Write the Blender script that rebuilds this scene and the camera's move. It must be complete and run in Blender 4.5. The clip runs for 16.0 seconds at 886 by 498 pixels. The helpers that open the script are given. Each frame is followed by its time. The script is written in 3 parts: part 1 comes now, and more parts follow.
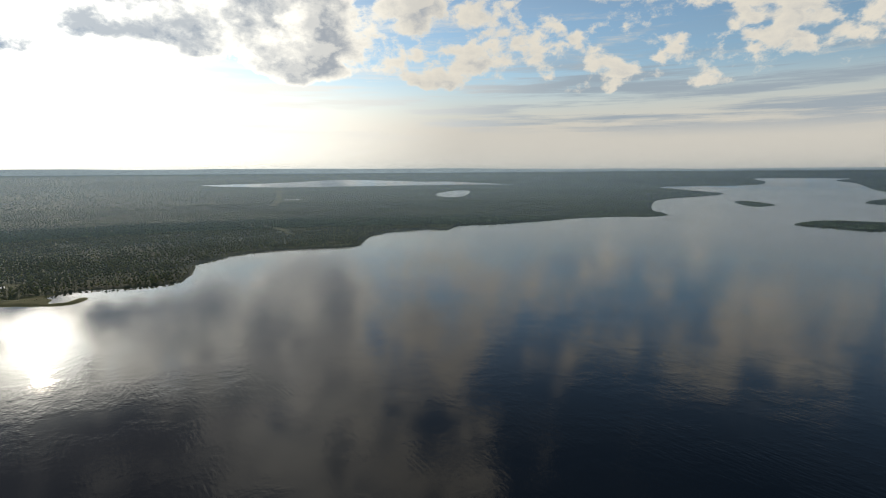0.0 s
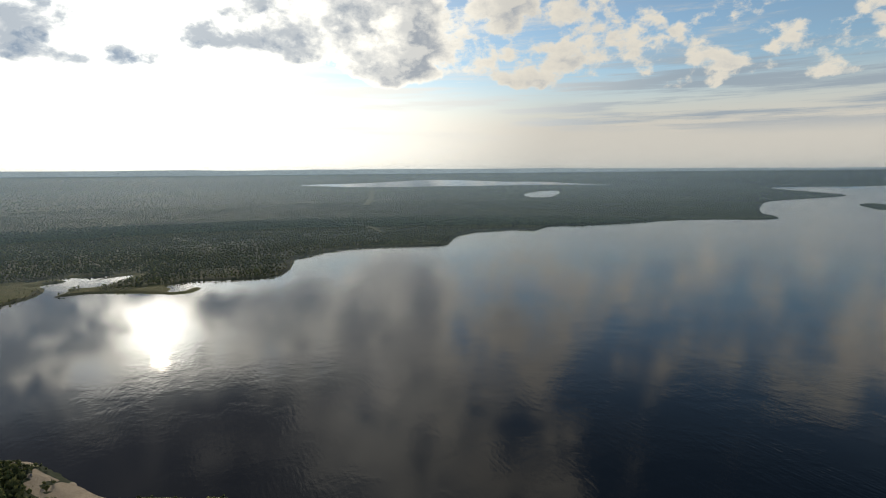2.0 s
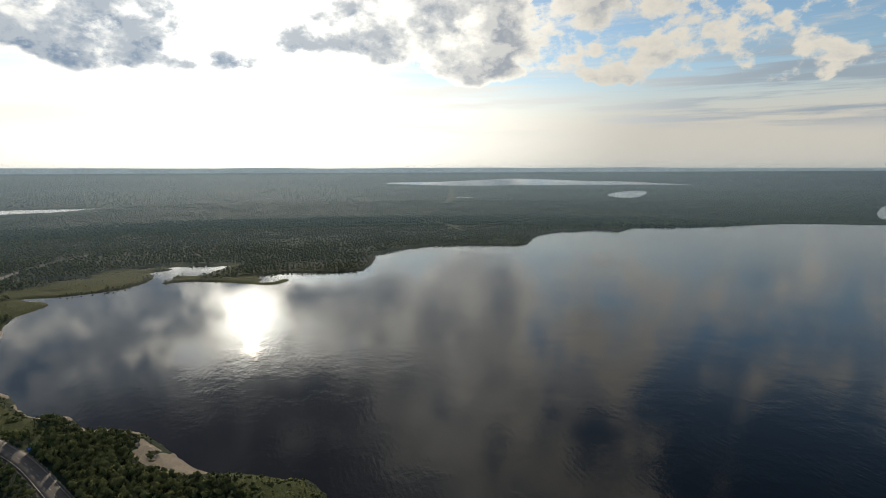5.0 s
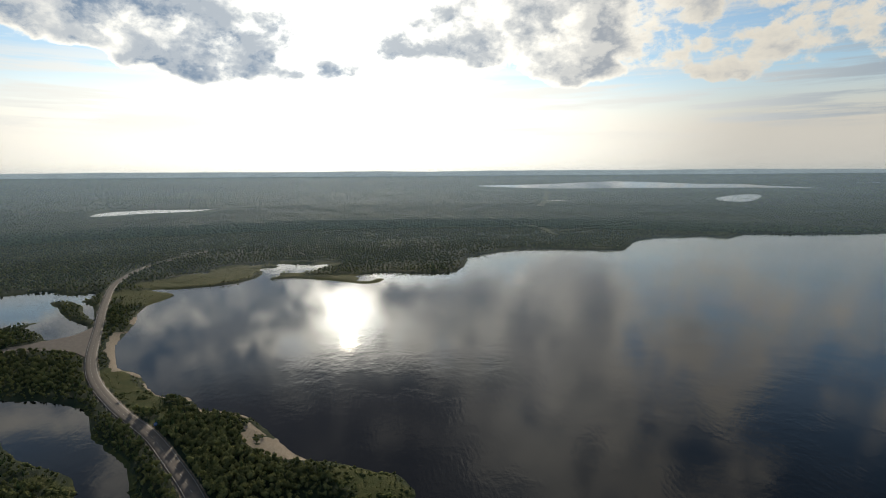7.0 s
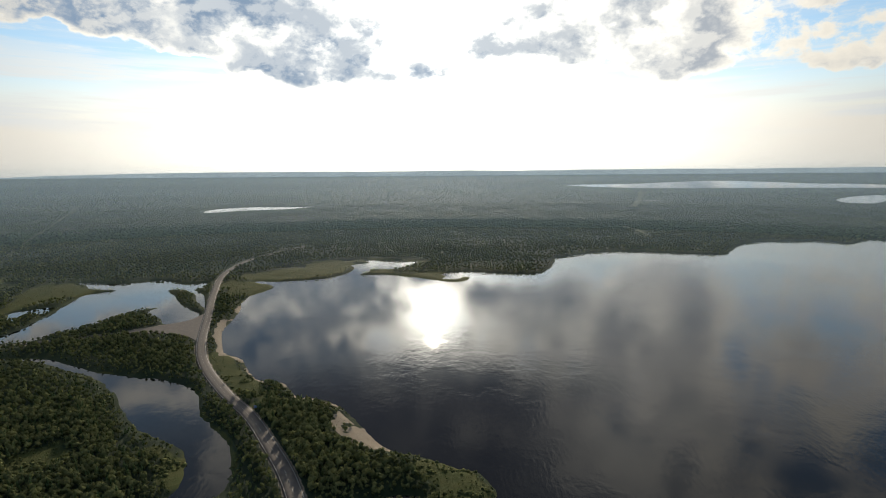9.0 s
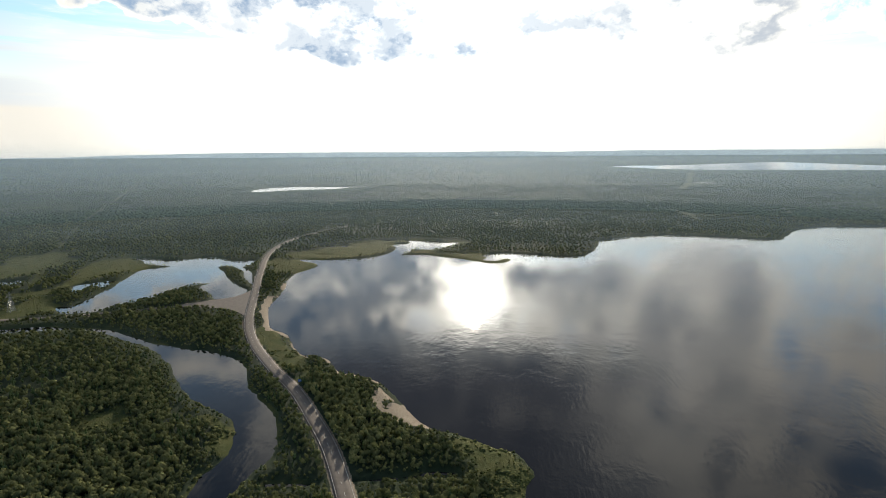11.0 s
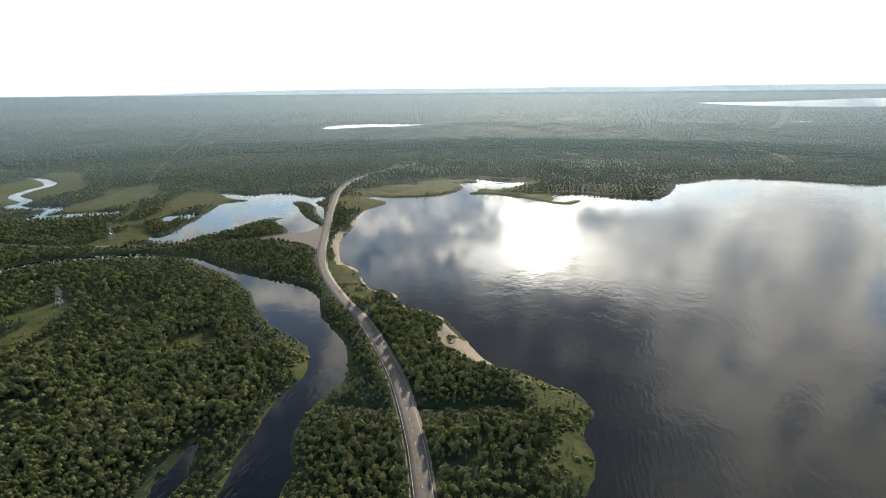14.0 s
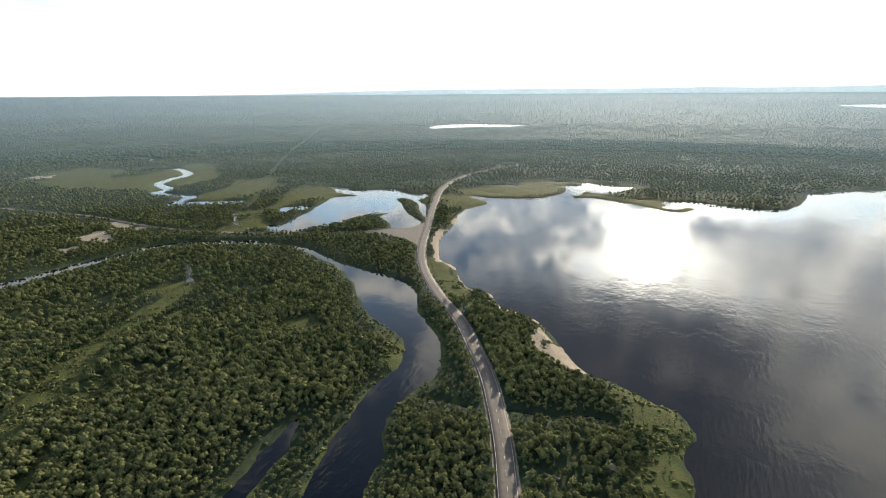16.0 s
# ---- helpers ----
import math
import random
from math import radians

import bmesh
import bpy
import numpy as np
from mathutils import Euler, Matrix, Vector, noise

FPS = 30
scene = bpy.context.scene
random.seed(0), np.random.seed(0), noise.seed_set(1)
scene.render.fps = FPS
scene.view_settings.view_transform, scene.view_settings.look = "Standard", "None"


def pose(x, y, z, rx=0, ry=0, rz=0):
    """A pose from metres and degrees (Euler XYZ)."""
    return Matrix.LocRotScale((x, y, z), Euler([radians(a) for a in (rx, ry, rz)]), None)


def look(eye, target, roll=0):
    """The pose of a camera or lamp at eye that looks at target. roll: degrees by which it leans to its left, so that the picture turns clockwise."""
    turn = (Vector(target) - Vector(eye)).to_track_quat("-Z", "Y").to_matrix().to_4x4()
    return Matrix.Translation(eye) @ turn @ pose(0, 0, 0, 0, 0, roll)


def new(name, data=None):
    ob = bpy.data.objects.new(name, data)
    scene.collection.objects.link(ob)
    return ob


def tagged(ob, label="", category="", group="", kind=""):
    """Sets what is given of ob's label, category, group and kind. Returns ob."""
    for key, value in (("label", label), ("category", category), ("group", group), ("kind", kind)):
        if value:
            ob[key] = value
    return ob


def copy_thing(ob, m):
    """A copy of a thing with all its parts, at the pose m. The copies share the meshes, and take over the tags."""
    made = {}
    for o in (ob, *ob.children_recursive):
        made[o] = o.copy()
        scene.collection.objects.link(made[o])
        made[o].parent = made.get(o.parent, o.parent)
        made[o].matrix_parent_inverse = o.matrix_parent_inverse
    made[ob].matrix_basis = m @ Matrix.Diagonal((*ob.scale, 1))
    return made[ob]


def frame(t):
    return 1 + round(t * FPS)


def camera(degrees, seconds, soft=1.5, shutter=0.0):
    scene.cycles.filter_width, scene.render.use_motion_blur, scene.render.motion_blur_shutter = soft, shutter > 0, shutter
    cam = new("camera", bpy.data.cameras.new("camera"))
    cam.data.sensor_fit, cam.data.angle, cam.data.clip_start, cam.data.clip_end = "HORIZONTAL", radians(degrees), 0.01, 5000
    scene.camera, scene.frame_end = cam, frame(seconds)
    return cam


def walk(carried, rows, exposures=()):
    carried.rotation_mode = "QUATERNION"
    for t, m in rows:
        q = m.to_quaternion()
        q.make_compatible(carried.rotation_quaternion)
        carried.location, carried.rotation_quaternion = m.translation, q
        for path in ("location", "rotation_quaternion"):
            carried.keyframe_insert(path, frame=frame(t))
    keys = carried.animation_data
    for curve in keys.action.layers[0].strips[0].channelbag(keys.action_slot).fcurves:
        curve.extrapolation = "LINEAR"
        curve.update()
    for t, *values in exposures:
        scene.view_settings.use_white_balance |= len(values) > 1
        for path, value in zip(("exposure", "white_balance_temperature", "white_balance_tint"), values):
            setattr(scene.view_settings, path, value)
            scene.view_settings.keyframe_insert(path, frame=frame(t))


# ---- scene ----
# A drone hovers 150 m over a northern lake and turns to its left.
EYE = 150.0
cam = camera(78.9, 16.0, soft=1.0)
TURN = [  # seconds, yaw, pitch, roll
    (0, 0.00, -8.14, 0.42), (0.5, 2.63, -8.10, 0.60), (1, 5.73, -8.09, 0.63), (1.5, 7.85, -8.08, 0.57),
    (2, 9.33, -8.06, 0.54), (2.5, 10.65, -8.08, 0.43), (3, 12.16, -8.10, 0.39), (5.5, 19.90, -8.04, 0.30),
    (6, 22.60, -7.88, 0.40), (6.5, 25.28, -7.82, 0.42), (7, 27.63, -7.80, 0.43), (7.5, 30.12, -7.79, 0.46),
    (8, 32.86, -7.79, 0.44), (8.5, 35.09, -7.80, 0.46), (9, 36.89, -7.81, 0.48), (11.5, 42.13, -10.67, 0.38),
    (12, 42.98, -11.85, 0.50), (12.5, 44.29, -13.02, 0.54), (13, 45.74, -14.20, 0.59), (13.5, 47.03, -15.36, 0.60),
    (14, 48.61, -16.18, 0.57), (14.5, 51.52, -16.12, 0.54), (15, 54.61, -16.08, 0.51), (15.5, 57.20, -16.11, 0.48),
    (16, 59.48, -16.07, 0.40)]


def aim(yaw, pitch, roll):
    a, e = radians(yaw), radians(pitch)
    way = Vector((-math.sin(a) * math.cos(e), math.cos(a) * math.cos(e), math.sin(e)))
    eye = Vector((0, 0, EYE))
    return look(eye, eye + way * 100, -roll)


walk(cam, [(t, aim(y, p, r)) for t, y, p, r in TURN],
     exposures=[(t, e, 6600, 8) for t, e in ((0, -0.37), (5.5, -0.42), (8, -0.34), (9, -0.18), (12, 0.48), (14.5, 0.90), (16, 0.98))])

# ---- light ----
SUN_AZ, SUN_EL = 38.1, 14.6
sun_way = Vector((-math.sin(radians(SUN_AZ)) * math.cos(radians(SUN_EL)), math.cos(radians(SUN_AZ)) * math.cos(radians(SUN_EL)), math.sin(radians(SUN_EL))))
sun = new("sun", bpy.data.lights.new("sun", "SUN"))
sun.data.energy, sun.data.angle, sun.data.color = 3.5, radians(1.0), (1.0, 0.86, 0.68)
sun.matrix_world = look(sun_way * 1000, (0, 0, 0))


class Nodes:
    """A short way to write node trees."""

    def __init__(self, tree):
        self.tree = tree
        tree.nodes.clear()

    def add(self, kind, *inputs, **settings):
        node = self.tree.nodes.new(kind)
        named = {}
        for key, value in settings.items():
            if key[0].isupper():
                named[key.replace("_", " ")] = value
            elif key == "operation":
                node.operation = value
            elif key == "sky_type":
                node.sky_type = value
            elif key == "data_type":
                node.data_type = value
            elif key == "attribute_name":
                node.attribute_name = value
            elif key == "interpolation_type":
                node.interpolation_type = value
            elif key == "blend_type":
                node.blend_type = value
            elif key == "noise_dimensions":
                node.noise_dimensions = value
            elif key == "feature":
                node.feature = value
        for slot, value in list(enumerate(inputs)) + list(named.items()):
            if value is None:
                continue
            if isinstance(value, bpy.types.NodeSocket):
                self.tree.links.new(value, node.inputs[slot])
            else:
                node.inputs[slot].default_value = value
        return node

    def math(self, op, *v):
        return self.add("ShaderNodeMath", *v, operation=op).outputs[0]

    def vec(self, op, *v):
        return self.add("ShaderNodeVectorMath", *v, operation=op)

    def ramp(self, v, a, b, lo=0.0, hi=1.0):
        return self.add("ShaderNodeMapRange", v, a, b, lo, hi, interpolation_type="SMOOTHSTEP").outputs[0]

    def noise(self, vec, scale, detail=5.0, rough=0.55):
        return self.add("ShaderNodeTexNoise", Vector=vec, Scale=scale, Detail=detail, Roughness=rough).outputs[0]

    def mix(self, f, a, b, blend="MIX"):
        n = self.tree.nodes.new("ShaderNodeMix")
        n.data_type, n.blend_type = "RGBA", blend
        for slot, value in ((0, f), (6, a), (7, b)):
            if isinstance(value, bpy.types.NodeSocket):
                self.tree.links.new(value, n.inputs[slot])
            else:
                n.inputs[slot].default_value = value if slot == 0 else (*value, 1)
        return n.outputs[2]


def build_world():
    world = bpy.data.worlds.new("sky")
    scene.world = world
    world.use_nodes = True
    k = Nodes(world.node_tree)
    way = k.add("ShaderNodeTexCoord").outputs["Generated"]
    sep = k.add("ShaderNodeSeparateXYZ", way)
    x, y, z = sep.outputs
    zc = k.math("MAXIMUM", z, 0.0)
    near_sun = k.math("MAXIMUM", k.vec("DOT_PRODUCT", way, tuple(sun_way)).outputs["Value"], 0.0)

    az = k.math("MULTIPLY", k.math("ARCTAN2", k.math("MULTIPLY", x, -1.0), y), 57.2958)  # degrees to the left of +y
    el = k.math("MULTIPLY", k.math("ARCSINE", z), 57.2958)

    def total(*terms):
        out = terms[0]
        for term in terms[1:]:
            out = k.math("ADD", out, term)
        return out

    def heaps(shift):
        """Thickness of the heaped clouds, looked up a little aside."""
        at = k.vec("MULTIPLY", k.vec("ADD", way, shift).outputs[0], (1.0, 1.0, 1.45)).outputs[0]
        drift = k.add("ShaderNodeTexNoise", Vector=at, Scale=22.0, Detail=3.0).outputs["Color"]
        at = k.vec("ADD", at, k.add("ShaderNodeVectorMath", drift, operation="SCALE", Scale=0.022).outputs[0]).outputs[0]
        big = k.noise(k.vec("ADD", at, (2.3, 0.6, 1.9)).outputs[0], 5.0, 2.0)
        lump = k.noise(at, 13.5, 9.0, 0.60)
        puff = k.add("ShaderNodeTexVoronoi", Vector=at, Scale=30.0, feature="SMOOTH_F1", Smoothness=0.6).outputs["Distance"]
        return total(k.math("MULTIPLY", big, 0.40), k.math("MULTIPLY", lump, 0.80), k.math("MULTIPLY", k.math("SUBTRACT", 0.40, puff), 0.10))

    # the cloud deck ends some way over the horizon; thick on the sun's side, broken puffs away from it
    foot = total(7.3, k.ramp(az, -5.0, 15.0, 0.0, 1.4), k.ramp(az, 15.0, 30.0, 0.0, 2.2), k.ramp(az, 30.0, 42.0, 0.0, -2.0), k.ramp(az, 50.0, 78.0, 0.0, 4.0),
                 k.math("MULTIPLY", k.math("SUBTRACT", k.noise(way, 9.0, 3.0), 0.5), 5.0))
    deck = k.ramp(k.math("SUBTRACT", el, foot), -0.9, 1.2, -0.45, 0.0)
    gap = k.ramp(near_sun, 0.9972, 0.9998, 0.0, -0.13)
    high = k.ramp(el, 18.0, 23.0)
    left = k.ramp(az, -10.0, 12.0)
    dull = k.math("MULTIPLY", k.ramp(az, 14.0, 32.0), k.ramp(az, 52.0, 64.0, 1.0, 0.0))
    bank = total(0.055, k.math("MULTIPLY", left, 0.10), k.ramp(az, 40.0, 48.0, 0.0, 0.08), deck, gap, k.math("MULTIPLY", high, k.ramp(az, 54.0, 66.0, 0.0, -0.26)),
                 k.math("MULTIPLY", high, k.math("ADD", k.math("MULTIPLY", dull, 0.16), k.ramp(az, 4.0, -24.0, -0.02, -0.16))),
                 k.ramp(az, -30.0, -42.0, 0.0, -0.05), k.ramp(el, 34.0, 50.0, 0.0, -0.10))
    heap = k.math("ADD", heaps((0.0, 0.0, 0.0)), bank)
    upper = k.math("ADD", heaps((-0.014, 0.004, 0.016)), bank)
    cover = k.ramp(heap, 0.60, 0.70)
    close = k.ramp(near_sun, 0.80, 0.99)
    tuft = k.noise(k.vec("MULTIPLY", way, (1.0, 1.0, 1.6)).outputs[0], 38.0, 6.0, 0.62)
    thick = k.ramp(k.math("ADD", heap, k.math("MULTIPLY", k.math("SUBTRACT", tuft, 0.5), 0.16)), 0.60, 0.90)
    rim = k.ramp(k.math("SUBTRACT", heap, upper), -0.045, 0.075)
    # thin layers low over the horizon
    streak_at = k.add("ShaderNodeCombineXYZ", k.math("MULTIPLY", x, 2.4), k.math("MULTIPLY", y, 2.4), k.math("MULTIPLY", z, 40.0)).outputs[0]
    streak = k.noise(streak_at, 1.2, 7.0, 0.6)
    low = k.math("MULTIPLY", k.ramp(streak, 0.44, 0.60, 0.0, 0.85), k.math("MULTIPLY", k.ramp(z, 0.05, 0.09), k.ramp(z, 0.15, 0.22, 1.0, 0.12)))
    wisp = k.noise(k.vec("MULTIPLY", way, (3.0, 3.0, 22.0)).outputs[0], 2.2, 6.0, 0.62)
    haze = k.math("MAXIMUM", k.ramp(z, 0.07, 0.19, 1.0, 0.0), k.math("MULTIPLY", k.ramp(wisp, 0.50, 0.72, 0.0, 0.6), k.ramp(z, 0.26, 0.34, 1.0, 0.0)))
    g1 = k.math("MULTIPLY", k.math("POWER", near_sun, 900.0), 8.0)
    g2 = k.math("MULTIPLY", k.math("POWER", near_sun, 110.0), 2.6)
    g3 = k.math("MULTIPLY", k.math("POWER", near_sun, 10.0), 0.34)
    glow = total(g1, g2, g3)
    sky = k.add("ShaderNodeTexSky", sky_type="NISHITA")
    sky.sun_disc, sky.sun_elevation, sky.sun_rotation = False, radians(SUN_EL), radians(-SUN_AZ)
    sky.air_density, sky.dust_density, sky.ozone_density = 1.0, 0.15, 2.2
    base = k.add("ShaderNodeBackground", sky.outputs[0], k.ramp(el, 14.0, 28.0, 0.16, 0.07)).outputs[0]
    lit = k.mix(close, (1.02, 0.95, 0.83), (1.9, 1.82, 1.65))
    shade = k.mix(k.ramp(az, 6.0, 38.0), (0.50, 0.54, 0.60), (0.28, 0.39, 0.55))
    white = k.mix(k.math("MULTIPLY", thick, k.math("SUBTRACT", 1.0, k.math("MULTIPLY", rim, k.math("SUBTRACT", 0.62, k.math("MULTIPLY", close, 0.42))))), lit, shade)
    # bellies higher up turn their shaded side to us
    white = k.mix(k.math("MULTIPLY", high, k.math("MULTIPLY", dull, 0.85)), white, (0.21, 0.22, 0.27))
    clouds = k.add("ShaderNodeBackground", white, 1.0).outputs[0]
    veil = k.add("ShaderNodeBackground", k.mix(k.ramp(near_sun, 0.74, 0.985), (0.80, 0.76, 0.69), (1.60, 1.53, 1.38)), 1.0).outputs[0]
    grey = k.add("ShaderNodeBackground", k.mix(k.ramp(near_sun, 0.6, 0.97), (0.40, 0.48, 0.57), (1.15, 1.13, 1.08)), 1.0).outputs[0]
    light = k.add("ShaderNodeBackground", (1.0, 0.95, 0.84, 1), k.math("MULTIPLY", glow, k.math("SUBTRACT", 1.0, k.math("MULTIPLY", k.math("MULTIPLY", cover, thick), 0.95)))).outputs[0]
    out = k.add("ShaderNodeMixShader", haze, base, veil).outputs[0]
    out = k.add("ShaderNodeMixShader", low, out, grey).outputs[0]
    out = k.add("ShaderNodeMixShader", cover, out, clouds).outputs[0]
    out = k.add("ShaderNodeAddShader", out, light).outputs[0]
    k.add("ShaderNodeOutputWorld", Surface=out)


build_world()


# ---- materials ----
WAVE_TURN = -55.0  # the way in which the wave crests run

def material(name):
    m = bpy.data.materials.new(name)
    m.use_nodes = True
    return m, Nodes(m.node_tree)


def finish(k, shader):
    k.add("ShaderNodeOutputMaterial", Surface=shader)


def bump(k, height, strength, distance):
    return k.add("ShaderNodeBump", Strength=strength, Distance=distance, Height=height).outputs[0]


def plain(name, colour, rough=0.6, metal=0.0, vary=0.15, scale=3.0):
    m, k = material(name)
    at = k.add("ShaderNodeTexCoord").outputs["Object"]
    n = k.noise(at, scale, 6.0)
    c = k.mix(k.ramp(n, 0.3, 0.7), [v * (1 - vary) for v in colour], [v * (1 + vary) for v in colour])
    finish(k, k.add("ShaderNodeBsdfPrincipled", Base_Color=c, Roughness=rough, Metallic=metal,
                    Normal=bump(k, n, 0.2, 0.02)).outputs[0])
    return m


def water_material():
    m, k = material("lake_water")
    at = k.add("ShaderNodeTexCoord").outputs["Object"]
    bent = k.vec("ADD", at, k.add("ShaderNodeVectorMath", k.add("ShaderNodeTexNoise", Vector=at, Scale=0.012, Detail=2.0).outputs["Color"], operation="SCALE", Scale=7.0).outputs[0]).outputs[0]
    turned = k.add("ShaderNodeMapping", bent, None, (0, 0, radians(WAVE_TURN)), (4.5, 1.0, 1.0))
    turned.vector_type = "TEXTURE"
    turned = turned.outputs[0]
    east = k.ramp(k.add("ShaderNodeSeparateXYZ", at).outputs[0], -460.0, -160.0)
    patch = k.ramp(k.noise(at, 0.018, 5.0, 0.65), 0.42, 0.60, 0.10, 1.0)
    swell = k.noise(turned, 0.50, 1.5, 0.4)
    ripple = k.noise(turned, 1.6, 2.0, 0.5)
    h = k.math("ADD", k.math("MULTIPLY", swell, 1.0), k.math("MULTIPLY", ripple, 0.22))
    wind = k.math("MULTIPLY", patch, k.ramp(east, 0.0, 1.0, 0.25, 1.0))
    normal = bump(k, k.math("MULTIPLY", h, wind), 1.0, 0.09)
    rough = k.math("ADD", k.ramp(east, 0.0, 1.0, 0.05, 0.10), k.math("MULTIPLY", patch, 0.02))
    gloss = k.add("ShaderNodeBsdfGlossy", Color=(0.97, 0.97, 0.97, 1), Roughness=rough, Normal=normal)
    gloss.distribution = "BECKMANN"
    body = k.add("ShaderNodeBsdfDiffuse", (0.0022, 0.0040, 0.0075, 1)).outputs[0]
    f = k.add("ShaderNodeFresnel", 1.33, normal).outputs[0]
    finish(k, k.add("ShaderNodeMixShader", f, body, gloss.outputs[0]).outputs[0])
    return m


def ground_material():
    m, k = material("ground_cover")
    at = k.add("ShaderNodeTexCoord").outputs["Object"]
    sand = k.add("ShaderNodeAttribute", attribute_name="sand").outputs["Fac"]
    grass = k.add("ShaderNodeAttribute", attribute_name="meadow").outputs["Fac"]
    wide = k.noise(at, 0.012, 6.0, 0.6)
    mid = k.noise(at, 0.09, 6.0, 0.65)
    fine = k.noise(at, 1.3, 5.0, 0.6)
    forest = k.mix(k.ramp(wide, 0.35, 0.68), (0.034, 0.052, 0.024), (0.064, 0.084, 0.036))
    forest = k.mix(k.ramp(k.noise(at, 0.0028, 5.0, 0.6), 0.40, 0.64), forest, (0.030, 0.046, 0.028))
    forest = k.mix(k.ramp(mid, 0.46, 0.74, 0.0, 0.4), forest, (0.075, 0.088, 0.042))
    meadow = k.mix(k.ramp(mid, 0.3, 0.7), (0.070, 0.090, 0.028), (0.118, 0.120, 0.042))
    meadow = k.mix(k.ramp(fine, 0.4, 0.75, 0.0, 0.6), meadow, (0.060, 0.075, 0.024))
    beach = k.mix(k.ramp(fine, 0.3, 0.7), (0.36, 0.29, 0.21), (0.50, 0.42, 0.32))
    tone = k.mix(k.ramp(k.math("ADD", grass, k.math("MULTIPLY", k.math("SUBTRACT", mid, 0.5), 0.7)), 0.35, 0.6), forest, meadow)
    tone = k.mix(k.ramp(k.math("ADD", sand, k.math("MULTIPLY", k.math("SUBTRACT", fine, 0.5), 0.5)), 0.42, 0.58), tone, beach)
    h = k.math("ADD", k.math("MULTIPLY", mid, 2.0), fine)
    finish(k, k.add("ShaderNodeBsdfPrincipled", Base_Color=tone, Roughness=0.95, Specular_IOR_Level=0.1,
                    Normal=bump(k, h, 0.6, 0.6)).outputs[0])
    return m


def leaf_material(name, low, high):
    m, k = material(name)
    tint = k.add("ShaderNodeAttribute", attribute_name="tint").outputs["Fac"]
    geo = k.add("ShaderNodeNewGeometry")
    at = k.add("ShaderNodeTexCoord").outputs["Object"]
    patch = k.noise(at, 0.02, 3.0)
    f = k.math("ADD", k.math("MULTIPLY", tint, 0.55), k.math("MULTIPLY", geo.outputs["Random Per Island"], 0.25))
    f = k.math("ADD", f, k.math("MULTIPLY", patch, 0.3))
    c = k.mix(k.ramp(f, 0.15, 0.95), low, high)
    a = k.add("ShaderNodeBsdfDiffuse", c).outputs[0]
    b = k.add("ShaderNodeBsdfTranslucent", c).outputs[0]
    finish(k, k.add("ShaderNodeMixShader", 0.58, a, b).outputs[0])
    return m


def asphalt_material():
    m, k = material("worn_asphalt")
    at = k.add("ShaderNodeTexCoord").outputs["Object"]
    n = k.noise(at, 0.35, 8.0, 0.65)
    grit = k.noise(at, 9.0, 4.0)
    c = k.mix(k.ramp(n, 0.3, 0.72), (0.145, 0.122, 0.103), (0.205, 0.172, 0.145))
    c = k.mix(k.ramp(grit, 0.35, 0.75, 0.0, 0.35), c, (0.15, 0.13, 0.115))
    finish(k, k.add("ShaderNodeBsdfPrincipled", Base_Color=c, Roughness=0.85, Normal=bump(k, grit, 0.3, 0.02)).outputs[0])
    return m


# Tinted, mostly transparent sheet whose pale blue colour stands in for hazy air.
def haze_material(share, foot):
    m, k = material("haze_sheet")
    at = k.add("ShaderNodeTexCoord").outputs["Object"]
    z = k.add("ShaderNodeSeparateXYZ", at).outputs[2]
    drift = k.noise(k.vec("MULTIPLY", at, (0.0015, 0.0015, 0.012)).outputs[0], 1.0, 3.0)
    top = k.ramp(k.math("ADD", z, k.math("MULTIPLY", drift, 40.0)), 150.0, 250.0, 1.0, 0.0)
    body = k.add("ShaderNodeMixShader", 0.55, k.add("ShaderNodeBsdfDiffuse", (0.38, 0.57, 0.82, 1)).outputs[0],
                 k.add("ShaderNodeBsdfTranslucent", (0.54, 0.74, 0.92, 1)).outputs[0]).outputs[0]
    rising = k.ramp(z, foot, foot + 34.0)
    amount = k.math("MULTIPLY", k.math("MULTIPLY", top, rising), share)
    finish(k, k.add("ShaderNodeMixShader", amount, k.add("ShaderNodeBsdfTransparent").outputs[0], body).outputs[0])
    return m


# Distance haze is painted in as emission: the pale blue is the ridge's glow.
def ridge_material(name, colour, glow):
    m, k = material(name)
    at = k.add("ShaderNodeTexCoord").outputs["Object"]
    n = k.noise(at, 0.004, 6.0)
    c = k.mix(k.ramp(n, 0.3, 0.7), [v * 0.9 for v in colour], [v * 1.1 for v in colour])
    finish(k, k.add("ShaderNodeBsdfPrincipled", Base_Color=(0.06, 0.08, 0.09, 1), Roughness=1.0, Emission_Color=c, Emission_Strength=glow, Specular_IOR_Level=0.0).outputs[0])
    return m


WATER, GROUND, ASPHALT = water_material(), ground_material(), asphalt_material()
BIRCH = leaf_material("birch_leaves", (0.140, 0.160, 0.074), (0.335, 0.348, 0.158))
PINE = leaf_material("pine_needles", (0.098, 0.142, 0.070), (0.205, 0.262, 0.124))
BARK = plain("birch_bark", (0.30, 0.27, 0.23), 0.9, 0, 0.4, 2.0)
PAINT = plain("road_paint", (0.62, 0.60, 0.55), 0.7, 0, 0.15, 1.5)
STEEL = plain("galvanised_steel", (0.42, 0.43, 0.44), 0.45, 0.8, 0.1, 1.0)
CONCRETE = plain("pale_concrete", (0.45, 0.43, 0.40), 0.9, 0, 0.15, 0.8)
BLUE = plain("blue_sign_enamel", (0.02, 0.14, 0.55), 0.4, 0, 0.1, 1.0)
GRAVEL = plain("grey_gravel", (0.25, 0.22, 0.19), 0.95, 0, 0.25, 0.6)
